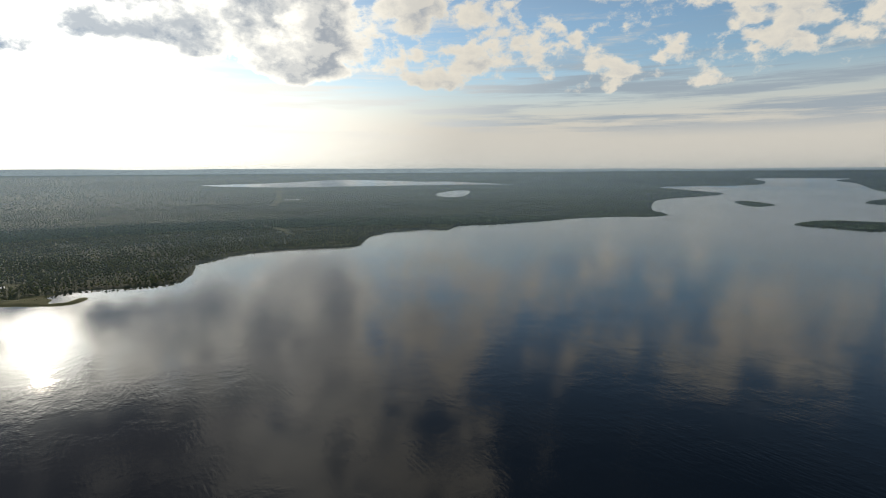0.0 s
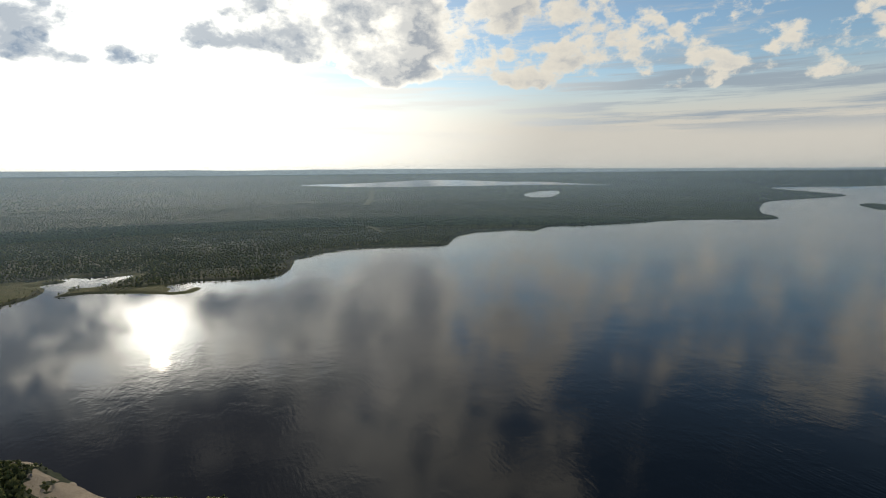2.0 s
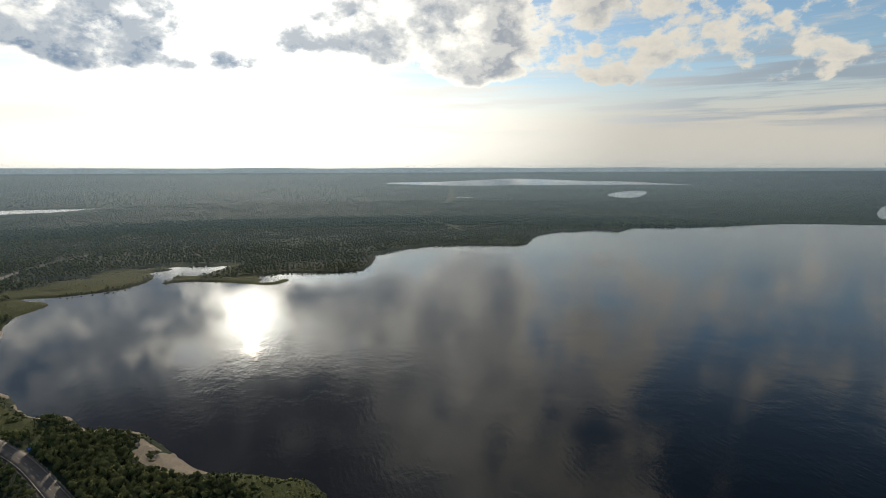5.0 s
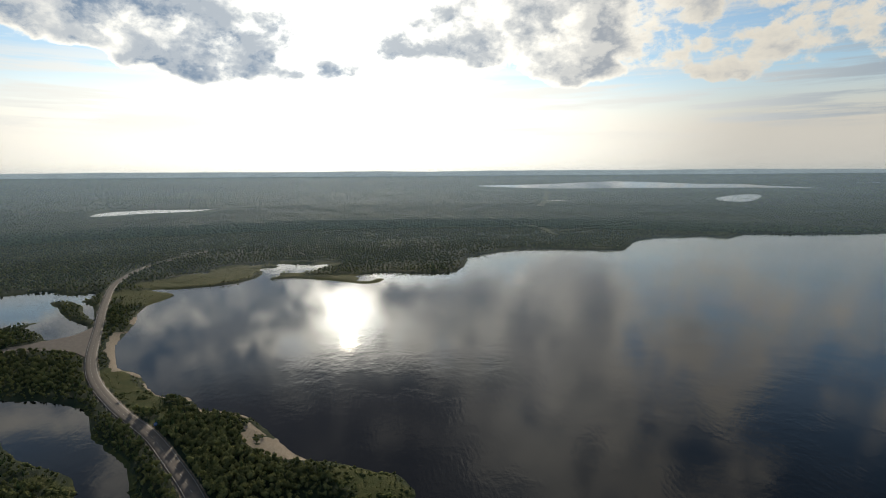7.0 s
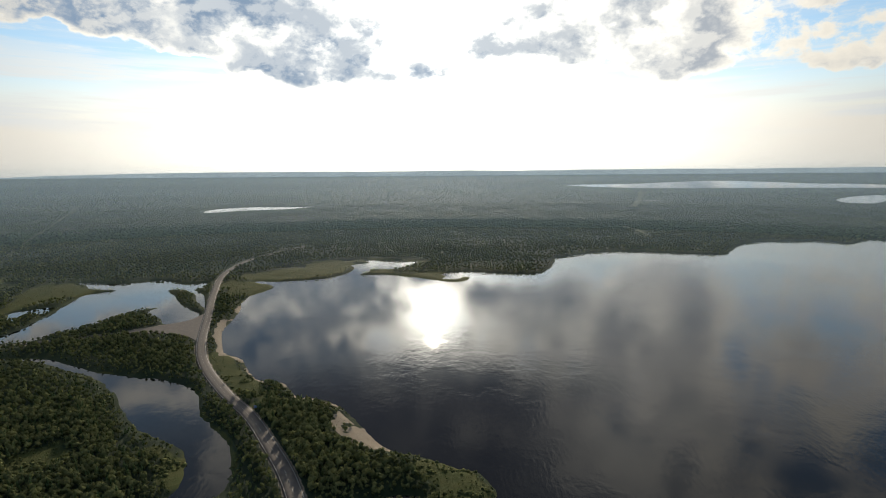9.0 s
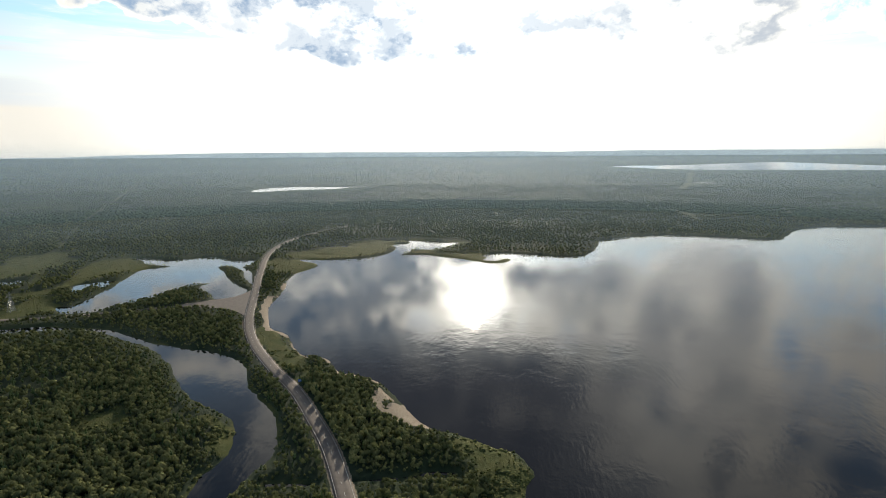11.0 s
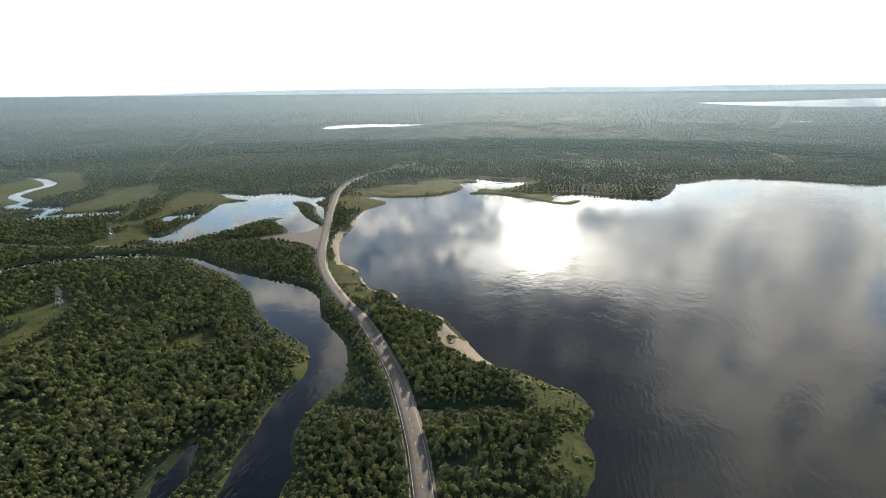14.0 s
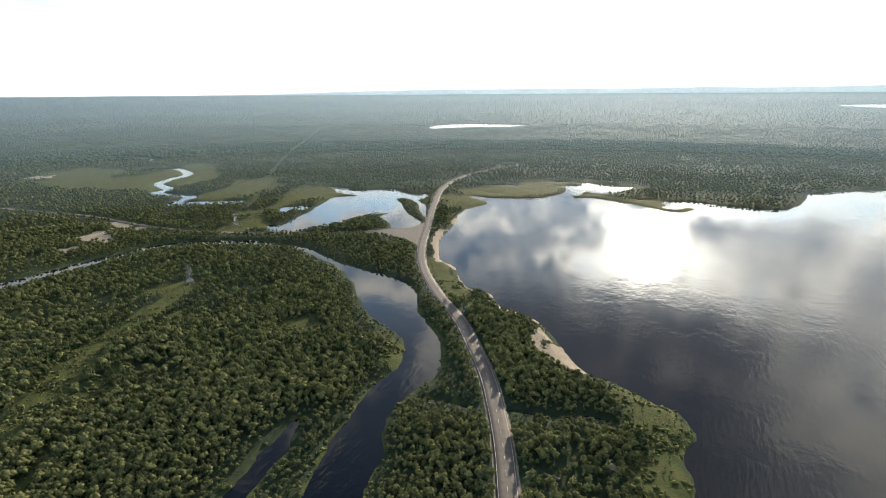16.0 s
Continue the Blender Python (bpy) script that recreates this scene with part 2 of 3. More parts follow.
ROCK = plain("lichened_rock", (0.32, 0.30, 0.28), 0.9, 0, 0.3, 0.8)


# ---- the lie of the land ----
def spline(points, closed=True, steps=5):
    p = np.array(points, float)
    n = len(p)
    out = []
    for i in range(n if closed else n - 1):
        if closed:
            a, b, c, d = p[(i - 1) % n], p[i], p[(i + 1) % n], p[(i + 2) % n]
        else:
            a, b, c, d = p[max(i - 1, 0)], p[i], p[i + 1], p[min(i + 2, n - 1)]
        for s in range(steps):
            u = s / steps
            out.append(0.5 * (2 * b + (c - a) * u + (2 * a - 5 * b + 4 * c - d) * u * u + (3 * b - a - 3 * c + d) * u ** 3))
    if not closed:
        out.append(p[-1])
    return np.array(out)


def hashed(ix, iy, seed):
    h = (ix.astype(np.int64) * 374761393 + iy.astype(np.int64) * 668265263 + seed * 974634777) & 0x7FFFFFFF
    h = ((h ^ (h >> 13)) * 1274126177) & 0x7FFFFFFF
    return ((h ^ (h >> 16)) & 0xFFFF) / 65535.0


def value_noise(x, y, seed):
    ix, iy = np.floor(x), np.floor(y)
    fx, fy = x - ix, y - iy
    fx, fy = fx * fx * (3 - 2 * fx), fy * fy * (3 - 2 * fy)
    ix, iy = ix.astype(np.int64), iy.astype(np.int64)
    a, b = hashed(ix, iy, seed), hashed(ix + 1, iy, seed)
    c, d = hashed(ix, iy + 1, seed), hashed(ix + 1, iy + 1, seed)
    return (a * (1 - fx) + b * fx) * (1 - fy) + (c * (1 - fx) + d * fx) * fy


def fbm(x, y, size, octaves=4, seed=1):
    total, amp, norm = 0.0, 1.0, 0.0
    for o in range(octaves):
        total = total + amp * value_noise(x / size * 2 ** o, y / size * 2 ** o, seed + o)
        norm += amp
        amp *= 0.5
    return total / norm


def line_distance(x, y, line, closed=False, reach=1e9):
    """Distance from points to a line; for a closed line, negative inside."""
    out = np.full(len(x), reach)
    lo, hi = line.min(0) - reach, line.max(0) + reach
    pick = np.nonzero((x > lo[0]) & (x < hi[0]) & (y > lo[1]) & (y < hi[1]))[0]
    a = line
    b = np.roll(line, -1, 0) if closed else line[1:]
    if not closed:
        a = line[:-1]
    for s in range(0, len(pick), 20000):
        i = pick[s:s + 20000]
        X, Y = x[i][:, None], y[i][:, None]
        dx, dy = b[:, 0] - a[:, 0], b[:, 1] - a[:, 1]
        u = np.clip(((X - a[:, 0]) * dx + (Y - a[:, 1]) * dy) / np.maximum(dx * dx + dy * dy, 1e-9), 0, 1)
        d = np.sqrt(((X - a[:, 0] - u * dx) ** 2 + (Y - a[:, 1] - u * dy) ** 2).min(1))
        if closed:
            cross = ((a[:, 1] > Y) != (b[:, 1] > Y)) & (X < dx * (Y - a[:, 1]) / np.where(dy == 0, 1e-9, dy) + a[:, 0])
            d = np.where(cross.sum(1) % 2 == 1, -d, d)
        out[i] = np.minimum(d, reach)
    return out


def smooth(v, a, b):
    u = np.clip((v - a) / (b - a), 0, 1)
    return u * u * (3 - 2 * u)


NEAR_SHORE = [(-99, 171), (-112, 182), (-119, 189), (-125, 205), (-139, 213), (-153, 211), (-175, 208), (-195, 205), (-217, 213),
              (-250, 226), (-273, 228), (-292, 220), (-321, 231), (-340, 224), (-391, 240), (-428, 246), (-480, 280), (-528, 324),
              (-590, 375), (-618, 438), (-675, 446), (-640, 472), (-618, 507),
              (-608, 531), (-617, 579), (-643, 613), (-662, 622), (-665, 642), (-659, 662), (-685, 677), (-661, 691), (-621, 709), (-627, 672),
              (-620, 680), (-602, 718), (-588, 706), (-578, 667), (-579, 637), (-606, 622), (-620, 624), (-597, 601), (-586, 573), (-556, 595),
              (-511, 603), (-473, 604), (-447, 604), (-430, 616), (-434, 644), (-447, 648), (-448, 626), (-464, 618), (-474, 638), (-490, 651),
              (-481, 673), (-465, 689), (-443, 694), (-416, 704), (-374, 727), (-370, 760)]
FAR_SHORE = [(-392, 838), (-410, 905), (-348, 1034), (-187, 1091), (-172, 1143), (-172, 1260), (-135, 1349), (-36, 1429), (9, 1393),
             (36, 1480), (75, 1533), (162, 1560), (283, 1618), (485, 1730), (709, 1745), (761, 1845), (775, 1986), (876, 2249),
             (1033, 2520), (1438, 2769), (1423, 3049), (1379, 3415), (1887, 3309), (2058, 3452), (2131, 3674), (2542, 3404),
             (2411, 3319), (2381, 3097), (2178, 2655), (2300, 2500), (1800, 2250), (1660, 2069), (1900, 2000), (3000, 1500), (2600, 200),
             (900, -80), (300, 20), (60, 60), (-40, 90), (-84, 140)]
LAKE = spline(NEAR_SHORE + FAR_SHORE)
RIVER = spline([(-100, -40), (-179, 38), (-209, 67), (-237, 96), (-257, 123), (-284, 137), (-318, 133), (-352, 137), (-422, 152), (-480, 147),
                (-534, 136), (-576, 100), (-604, 30), (-585, -22), (-568, -44), (-530, -110), (-500, -200), (-510, -210), (-552, -110), (-590, -44),
                (-600, -22), (-622, 30), (-590, 100), (-556, 128), (-525, 148), (-468, 158), (-429, 171), (-399, 182), (-357, 185), (-325, 170), (-281, 159),
                (-261, 152), (-235, 134), (-224, 111), (-211, 94), (-190, 81), (-166, 60), (-70, -20)])
BACKWATER = spline([(-150, -30), (-194, 13), (-210, 30), (-228, 50), (-231, 55), (-216, 47), (-204, 37), (-188, 23), (-140, -25)])
POND = spline([(-632, 135), (-649, 141), (-638, 148), (-648, 158), (-653, 167), (-675, 181), (-700, 206), (-737, 233), (-771, 260), (-780, 281), (-776, 304),
               (-814, 289), (-854, 294), (-872, 284), (-874, 300), (-834, 318), (-815, 337), (-800, 371), (-778, 376), (-739, 379), (-727, 406),
               (-700, 388), (-690, 366), (-650, 358), (-589, 325), (-566, 305), (-541, 291), (-538, 275), (-541, 263), (-553, 257), (-575, 264),
               (-621, 272), (-632, 290), (-637, 266), (-624, 237), (-611, 200), (-606, 177), (-594, 161), (-602, 144), (-614, 134)])
BAY = spline([(-739, 178), (-742, 196), (-737, 219), (-711, 201), (-723, 189), (-702, 170)])
CREEK = spline([(-1311, 36), (-1307, 74), (-1280, 99), (-1174, 108), (-1125, 75), (-1071, 48), (-1002, 58), (-975, 40), (-936, 55), (-921, 78), (-898, 79),
                (-875, 64), (-853, 52), (-837, 84), (-822, 139)], False)
FOREST_LAKE = spline([(-2040, 1154), (-2165, 1272), (-2167, 1425), (-1983, 1595), (-1901, 1816), (-1940, 1624), (-1936, 1436), (-2004, 1316)])
FAR_LAKE = spline([(-1624, 3639), (-1075, 3638), (-640, 3756), (108, 3857), (619, 3782), (289, 3926), (71, 4065), (-183, 4081), (-449, 4173), (-801, 4202), (-1227, 3884)])
SMALL_LAKE = spline([(-33, 3026), (20, 2847), (95, 2880), (158, 3239), (130, 3395), (23, 3256)])
ISLANDS = [spline([(-717, 344), (-707, 358), (-669, 353), (-630, 331), (-600, 322), (-571, 309), (-592, 309), (-629, 315), (-673, 331)]),
           spline([(1244, 2298), (1319, 2345), (1314, 2128), (1188, 2071)]),
           spline([(953, 1455), (1087, 1549), (1225, 1482), (1300, 1400), (1063, 1283), (985, 1380)])]
DITCHES = [spline([(-183, 143), (-176, 152), (-166, 164), (-160, 174), (-152, 180)], False), spline([(-196, 130), (-203, 124), (-212, 116)], False)]
POOLS = [(-838, 100, 44, 11, 1.13), (-738, 552, 13, 5, 0.9), (-721, 566, 8, 5, 0.5), (-723, 618, 20, 4, 1.2), (-671, 622, 5, 3, 0.5), (-680, 490, 5, 2, 0.3), (-707, 655, 14, 4, 0.9), (-520, 640, 6, 3, 0.3), (-1500, 60, 40, 7, 0.4),
         (-1050, 1480, 60, 10, 0.6), (-760, 2700, 55, 26, 0.1), (841, 4111, 200, 22, 0.0), (1274, 4137, 160, 20, 0.2)]
ROAD = spline([(-40, 55), (-90, 78), (-137, 109), (-160, 124), (-186, 139), (-215, 154), (-247, 167), (-288, 182), (-337, 194), (-397, 214), (-453, 242),
               (-543, 300), (-641, 364), (-754, 446), (-840, 540), (-885, 637), (-915, 730)], False, 8)
SIDE_ROAD = spline([(-503, 274), (-530, 248), (-561, 196), (-590, 141), (-629, 88), (-662, 50), (-721, 7), (-821, -53), (-940, -156), (-1100, -300)], False, 6)
APRON = spline([(-462, 246), (-490, 247), (-520, 236), (-548, 214), (-553, 219), (-546, 250), (-541, 278), (-556, 309), (-505, 276)], True, 5)
SAND = [spline([(-273, 226), (-260, 225), (-235, 216), (-194, 204), (-200, 197), (-216, 197), (-238, 204)])]
MEADOWS = [spline(p) for p in (
    [(-300, 215), (-340, 222), (-425, 243), (-400, 222), (-340, 203), (-300, 192)],
    [(-590, 385), (-618, 438), (-627, 487), (-614, 541), (-651, 624), (-690, 650), (-735, 570), (-730, 490), (-660, 410)],
    [(-616, 133), (-683, 165), (-720, 171), (-784, 260), (-845, 300), (-900, 285), (-800, 190), (-740, 130), (-660, 110)],
    [(-960, 60), (-1040, 130), (-1180, 170), (-1330, 150), (-1200, 40), (-1090, 0), (-1010, 10)],
    [(-860, 100), (-930, 110), (-1010, 180), (-1010, 240), (-930, 230), (-870, 160)],
    [(-460, 5), (-480, 27), (-462, 40), (-441, 36), (-426, 14)],
    [(-350, 78), (-347, 99), (-325, 94), (-326, 75)],
    [(-301, 124), (-285, 136), (-256, 125), (-243, 110), (-262, 107), (-270, 120)],
    [(-1080, -62), (-1191, -39), (-1187, 46), (-1052, 34), (-1021, -21)],
    [(-600, 630), (-588, 574), (-521, 596), (-457, 602), (-430, 637), (-482, 650), (-540, 622), (-570, 640)],
    [(-660, 640), (-650, 690), (-590, 712), (-620, 720), (-690, 700)],
    [(-104, 165), (-110, 182), (-122, 204), (-140, 212), (-172, 207), (-148, 194), (-136, 180), (-121, 158)],
    [(-1400, -60), (-1250, 0), (-1080, -40), (-1110, -110), (-1300, -150)])]


# clearings and tracks through the woods, with half their width
TRACKS = [(spline(p, False), w) for p, w in (
    ([(-729, 2321), (-789, 2591), (-936, 3109), (-1066, 3539)], 16), ([(-512, 1511), (-445, 1446), (-375, 1307)], 12), ([(-386, 1418), (-327, 1518), (-263, 1696)], 9), ([(-336, 1332), (-280, 1484), (-237, 1623)], 9), ([(-2896, 1020), (-2118, 673), (-1416, 371), (-761, 139)], 5), ([(-467, 30), (-432, 15), (-395, -12), (-354, -36), (-310, -57), (-284, -66), (-230, -95)], 8), ([(-411, 28), (-369, -3), (-311, -27), (-262, -46), (-233, -53)], 5))]


# bare sandy wheel tracks by the river, with half their width
WORN = [(spline(p, False), w) for p, w in (
    ([(-702, -123), (-704, -109), (-717, -96), (-716, -76), (-693, -48), (-705, -21), (-713, 1)], 3.0),
    ([(-800, -160), (-776, -133), (-778, -102), (-778, -74), (-770, -45), (-745, -15)], 3.2),
    ([(-512, 300), (-470, 268), (-440, 254), (-412, 238)], 4.0))]


def rise(r):
    """The land lifts gently far off, and more steeply behind the far lake."""
    far = np.maximum(r - 3600.0, 0)
    steep = 43.47 + 0.0378 * far + 0.0422 * np.where(far < 150, far * far / 300, far - 75)
    return np.where(r < 3600, 95.0 * (np.maximum(r - 1300.0, 0) / 3400.0) ** 2, steep)


def waterline(x, y):
    """Distance to the nearest water's edge: negative in water, up to 160 m on land."""
    d = np.full(len(x), 160.0)
    wob = (fbm(x, y, 22, 3, 5) - 0.5) * 7 + (fbm(x, y, 5, 2, 9) - 0.5) * 2
    for line in (LAKE, RIVER, BACKWATER, POND, BAY, FOREST_LAKE, FAR_LAKE, SMALL_LAKE):
        d = np.minimum(d, line_distance(x, y, line, True, 160.0))
    d = np.minimum(d, line_distance(x, y, CREEK, False, 160.0) - 6.5 - 4 * fbm(x, y, 60, 2, 15))
    d = d - 8 * smooth(np.hypot(x, y), 1500, 2200) * (np.abs(x) + 900 < y + 2600) * (x < 400)
    for cx, cy, a, b, turn in POOLS:
        u = (x - cx) * math.cos(turn) + (y - cy) * math.sin(turn)
        v = -(x - cx) * math.sin(turn) + (y - cy) * math.cos(turn)
        d = np.minimum(d, (np.sqrt((u / a) ** 2 + (v / b) ** 2) - 1) * b)
    for line in ISLANDS:
        d = np.maximum(d, -line_distance(x, y, line, True, 60.0))
    d = d + wob * smooth(np.abs(d), 40, 3)
    for line in DITCHES:
        d = np.minimum(d, line_distance(x, y, line, False, 30.0) * 1.0 - 1.1 + (fbm(x, y, 6, 2, 3) - 0.5) * 1.4)
    return d


HILLS = [(-1250, 1583, 260, 30), (-3140, 2112, 620, 62), (-3952, 1255, 500, 66), (-2350, 2950, 520, 52),
         (700, 3350, 420, 22), (1300, 4100, 420, 30), (-3900, 300, 700, 50), (-2400, 100, 420, 16), (-1180, 330, 130, 12), (2700, 2700, 400, 30)]


def lie(x, y, d=None):
    """Height of the land, its water distance, sand and meadow shares."""
    r = np.hypot(x, y)
    d = waterline(x, y) if d is None else d
    road = np.minimum(line_distance(x, y, ROAD, False, 60.0), line_distance(x, y, SIDE_ROAD, False, 60.0))
    road = np.minimum(road, np.maximum(line_distance(x, y, APRON, True, 60.0), 0) + 3)
    bank = np.where(d > 0, np.minimum(d * 0.22, 1.6) + 0.006 * d, np.maximum(d * 0.2, -2.5))
    swell = (fbm(x, y, 420, 4, 21) - 0.42) * (4 + 5 * smooth(r, 700, 3200)) + (fbm(x, y, 60, 3, 31) - 0.5) * 2.2
    h = bank + np.maximum(swell, -0.8) * smooth(d, 4, 90) * smooth(road, 5, 30)
    for cx, cy, s, top in HILLS:
        h = h + top * np.exp(-((x - cx) ** 2 + (y - cy) ** 2) / (2 * s * s)) * smooth(d, 2, 120)
    h = np.where(road < 30, h * smooth(road, 4, 30) + (1 - smooth(road, 4, 30)) * np.where(d > 0, 1.9, h), h)
    h = h + rise(r)
    sand = np.zeros(len(x))
    meadow = np.zeros(len(x))
    for line in SAND:
        sand = np.maximum(sand, smooth(-line_distance(x, y, line, True, 30.0), -2, 2))
    for line in MEADOWS:
        meadow = np.maximum(meadow, smooth(-line_distance(x, y, line, True, 60.0) + (fbm(x, y, 26, 3, 53) - 0.5) * 26 + (fbm(x, y, 80, 3, 57) - 0.5) * 90 * smooth(r, 420, 700), -10, 12))
    for line, wide in TRACKS:
        meadow = np.maximum(meadow, smooth(wide - line_distance(x, y, line, False, 60.0) + (fbm(x, y, 40, 2, 93) - 0.5) * wide * 2.2, -3, 3) * 0.6)
    edge = smooth(d, 4.5, 1.5) * smooth(fbm(x, y, 30, 2, 71), 0.40, 0.55) * (r < 1100)
    meadow = np.maximum(meadow, edge * 0.5)
    sand *= 1 - 0.9 * smooth(fbm(x, y, 7, 3, 101), 0.52, 0.62) * (line_distance(x, y, LAKE, True, 40.0) > 3)
    # pale scars of the eroded bank along the lake
    bare = smooth(line_distance(x, y, LAKE, True, 40.0), 3.2, 1.2) * smooth(fbm(x, y, 18, 2, 77), 0.42, 0.60) * (x < -180) * (x > -560) * (y < 360)
    sand = np.maximum(sand, bare)
    for cx, cy, s in ((-127, 155, 2.6), (-136, 129, 2.2), (-90, 140, 2.0), (-685, -40, 26), (-700, 6, 16), (-640, -60, 14), (-474, 34, 4), (-735, -14, 17), (-1270, -145, 30)):
        sand = np.maximum(sand, smooth(s - np.hypot(x - cx, (y - cy) * 1.4) + (fbm(x, y, 9, 2, 13) - 0.5) * s * 1.6, -1, 1) * 0.8)
    for line, wide in WORN:
        sand = np.maximum(sand, smooth(wide - line_distance(x, y, line, False, 40.0) + (fbm(x, y, 9, 2, 14) - 0.5) * 3, -1.2, 1.2) * 0.9)
    sand = np.maximum(sand, smooth(road, 6.6, 5.0) * smooth(road, 3.1, 4.2) * 0.6)
    return h, d, sand, meadow, road


def fill_mesh(name, verts, tris, mat, attributes=()):
    me = bpy.data.meshes.new(name)
    verts, tris = np.asarray(verts, np.float32), np.asarray(tris, np.int32)
    me.vertices.add(len(verts))
    me.vertices.foreach_set("co", verts.ravel())
    me.loops.add(tris.size)
    me.loops.foreach_set("vertex_index", tris.ravel())
    me.polygons.add(len(tris))
    me.polygons.foreach_set("loop_start", np.arange(0, tris.size, tris.shape[1], dtype=np.int32))
    me.update(calc_edges=True)
    for key, values in attributes:
        me.attributes.new(key, "FLOAT", "POINT").data.foreach_set("value", np.asarray(values, np.float32))
    me.materials.append(mat)
    return me


def polar(rings, turns):
    """Vertices and quads of a sheet of rings; turns in degrees to the left of +y, all round."""
    a = np.radians(turns)
    R, A = np.meshgrid(rings, a, indexing="ij")
    x, y = (-R * np.sin(A)).ravel(), (R * np.cos(A)).ravel()
    n = len(turns)
    i, j = np.meshgrid(np.arange(len(rings) - 1), np.arange(n), indexing="ij")
    i, j = i.ravel(), j.ravel()
    k = (j + 1) % n
    return x, y, np.stack([i * n + j, (i + 1) * n + j, (i + 1) * n + k, i * n + k], 1)


def part(name, bm, mat, parent, label=""):
    me = bpy.data.meshes.new(name)
    bm.to_mesh(me)
    bm.free()
    me.materials.append(mat)
    ob = new(name, me)
    ob.parent = parent
    return tagged(ob, label)


TURNS = np.concatenate([np.arange(-48, 106, 0.29), np.arange(106, 312, 3.0)])
RINGS = np.concatenate([[0.02, 20, 40, 60, 75], np.geomspace(90, 4880, 650)])
gx, gy, gq = polar(RINGS, TURNS)
gh, gd, gsand, gmeadow, groad = lie(gx, gy)
me = fill_mesh("ground", np.stack([gx, gy, gh], 1), gq, GROUND, (("sand", gsand), ("meadow", gmeadow)))
me.polygons.foreach_set("use_smooth", np.ones(len(me.polygons), bool))
tagged(new("ground", me), "rolling forest floor, bog meadow and sandy lake banks", "ground", kind="structure")

wx, wy, wq = polar(np.concatenate([[0.02, 60], np.linspace(120, 1300, 12), np.linspace(1400, 4870, 66)]), np.arange(0, 360, 2.0))
me = fill_mesh("water", np.stack([wx, wy, rise(np.hypot(wx, wy))], 1), wq, WATER)
me.polygons.foreach_set("use_smooth", np.ones(len(me.polygons), bool))
tagged(new("water", me), "calm dark lake, river and ponds mirroring the sky", "water", kind="structure")


# ---- distance ----
def ridge(name, radius, foot, top, rough, seed, mat, label):
    turns = np.arange(0, 360, 0.25)
    a = np.radians(turns)
    crest = top(turns) + (fbm(turns * 1.0, turns * 0 + seed, 9.0, 5, seed) - 0.5) * rough
    verts = np.concatenate([np.stack([-radius * np.sin(a), radius * np.cos(a), np.full(len(a), foot)], 1),
                            np.stack([-(radius + 40) * np.sin(a), (radius + 40) * np.cos(a), crest * 0.75 + foot * 0.25], 1),
                            np.stack([-(radius + 90) * np.sin(a), (radius + 90) * np.cos(a), crest], 1)])
    n = len(turns)
    j = np.arange(n)
    k = (j + 1) % n
    quads = np.concatenate([np.stack([j + s * n, k + s * n, k + (s + 1) * n, j + (s + 1) * n], 1) for s in (0, 1)])
    tagged(new(name, fill_mesh(name, verts, quads, mat)), label, "hills", kind="structure")


def height_at(degrees, radius):
    return EYE + radius * math.tan(radians(degrees))


def far_top(t):
    s = np.where(t > 180, t - 360, t)
    el = np.interp(s, [-60, -30, 0, 20, 40, 60, 66, 75, 90], [0.05, 0.15, 0.40, 0.45, 0.45, 0.42, 0.35, 0.15, 0.0])
    return EYE + 4930 * np.tan(np.radians(el))


# horizon hills that glow blue-grey in place of the hazy air before them
ridge("backdrop", 4840, 90.0, far_top, 22.0, 3, ridge_material("far_hills_haze_glow", (0.27, 0.32, 0.34), 1.0), "forested hills on the horizon, their blue haze painted as a glow")

# added arcs of sheet, one behind another, that pale the land with distance
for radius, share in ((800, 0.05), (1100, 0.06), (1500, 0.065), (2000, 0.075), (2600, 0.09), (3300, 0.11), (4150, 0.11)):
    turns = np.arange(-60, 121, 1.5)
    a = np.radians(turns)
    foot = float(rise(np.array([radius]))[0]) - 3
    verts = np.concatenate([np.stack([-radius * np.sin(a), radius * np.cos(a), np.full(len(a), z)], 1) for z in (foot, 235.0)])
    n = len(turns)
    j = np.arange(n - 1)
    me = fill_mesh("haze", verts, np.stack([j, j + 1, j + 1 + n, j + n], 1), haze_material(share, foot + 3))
    tagged(new("haze", me), "upright see-through sheet tinted to stand in for distance haze", "haze", kind="structure")


# ---- roads ----
def ribbon(line, left, right, lift, mat, name):
    """A strip along a line from left to right of it, laid over the ground."""
    d = np.gradient(line, axis=0)
    d /= np.linalg.norm(d, axis=1)[:, None]
    side = np.stack([d[:, 1], -d[:, 0]], 1)
    cols = [line + side * o for o in np.linspace(left, right, 4)]
    n = len(line)
    mid = lie(line[:, 0], line[:, 1])[0]
    z = np.maximum(mid, rise(np.hypot(line[:, 0], line[:, 1])) + 1.6) + lift
    verts = [np.stack([c[:, 0], c[:, 1], z], 1) for c in cols]
    # skirts, so that the strip has a thickness
    verts.append(np.stack([cols[0][:, 0], cols[0][:, 1], z - 0.6], 1))
    verts.append(np.stack([cols[3][:, 0], cols[3][:, 1], z - 0.6], 1))
    i = np.arange(n - 1)
    quads = [np.stack([a * n + i, b * n + i, b * n + i + 1, a * n + i + 1], 1) for a, b in ((0, 1), (1, 2), (2, 3), (4, 0), (3, 5))]
    return fill_mesh(name, np.concatenate(verts), np.concatenate(quads), mat)


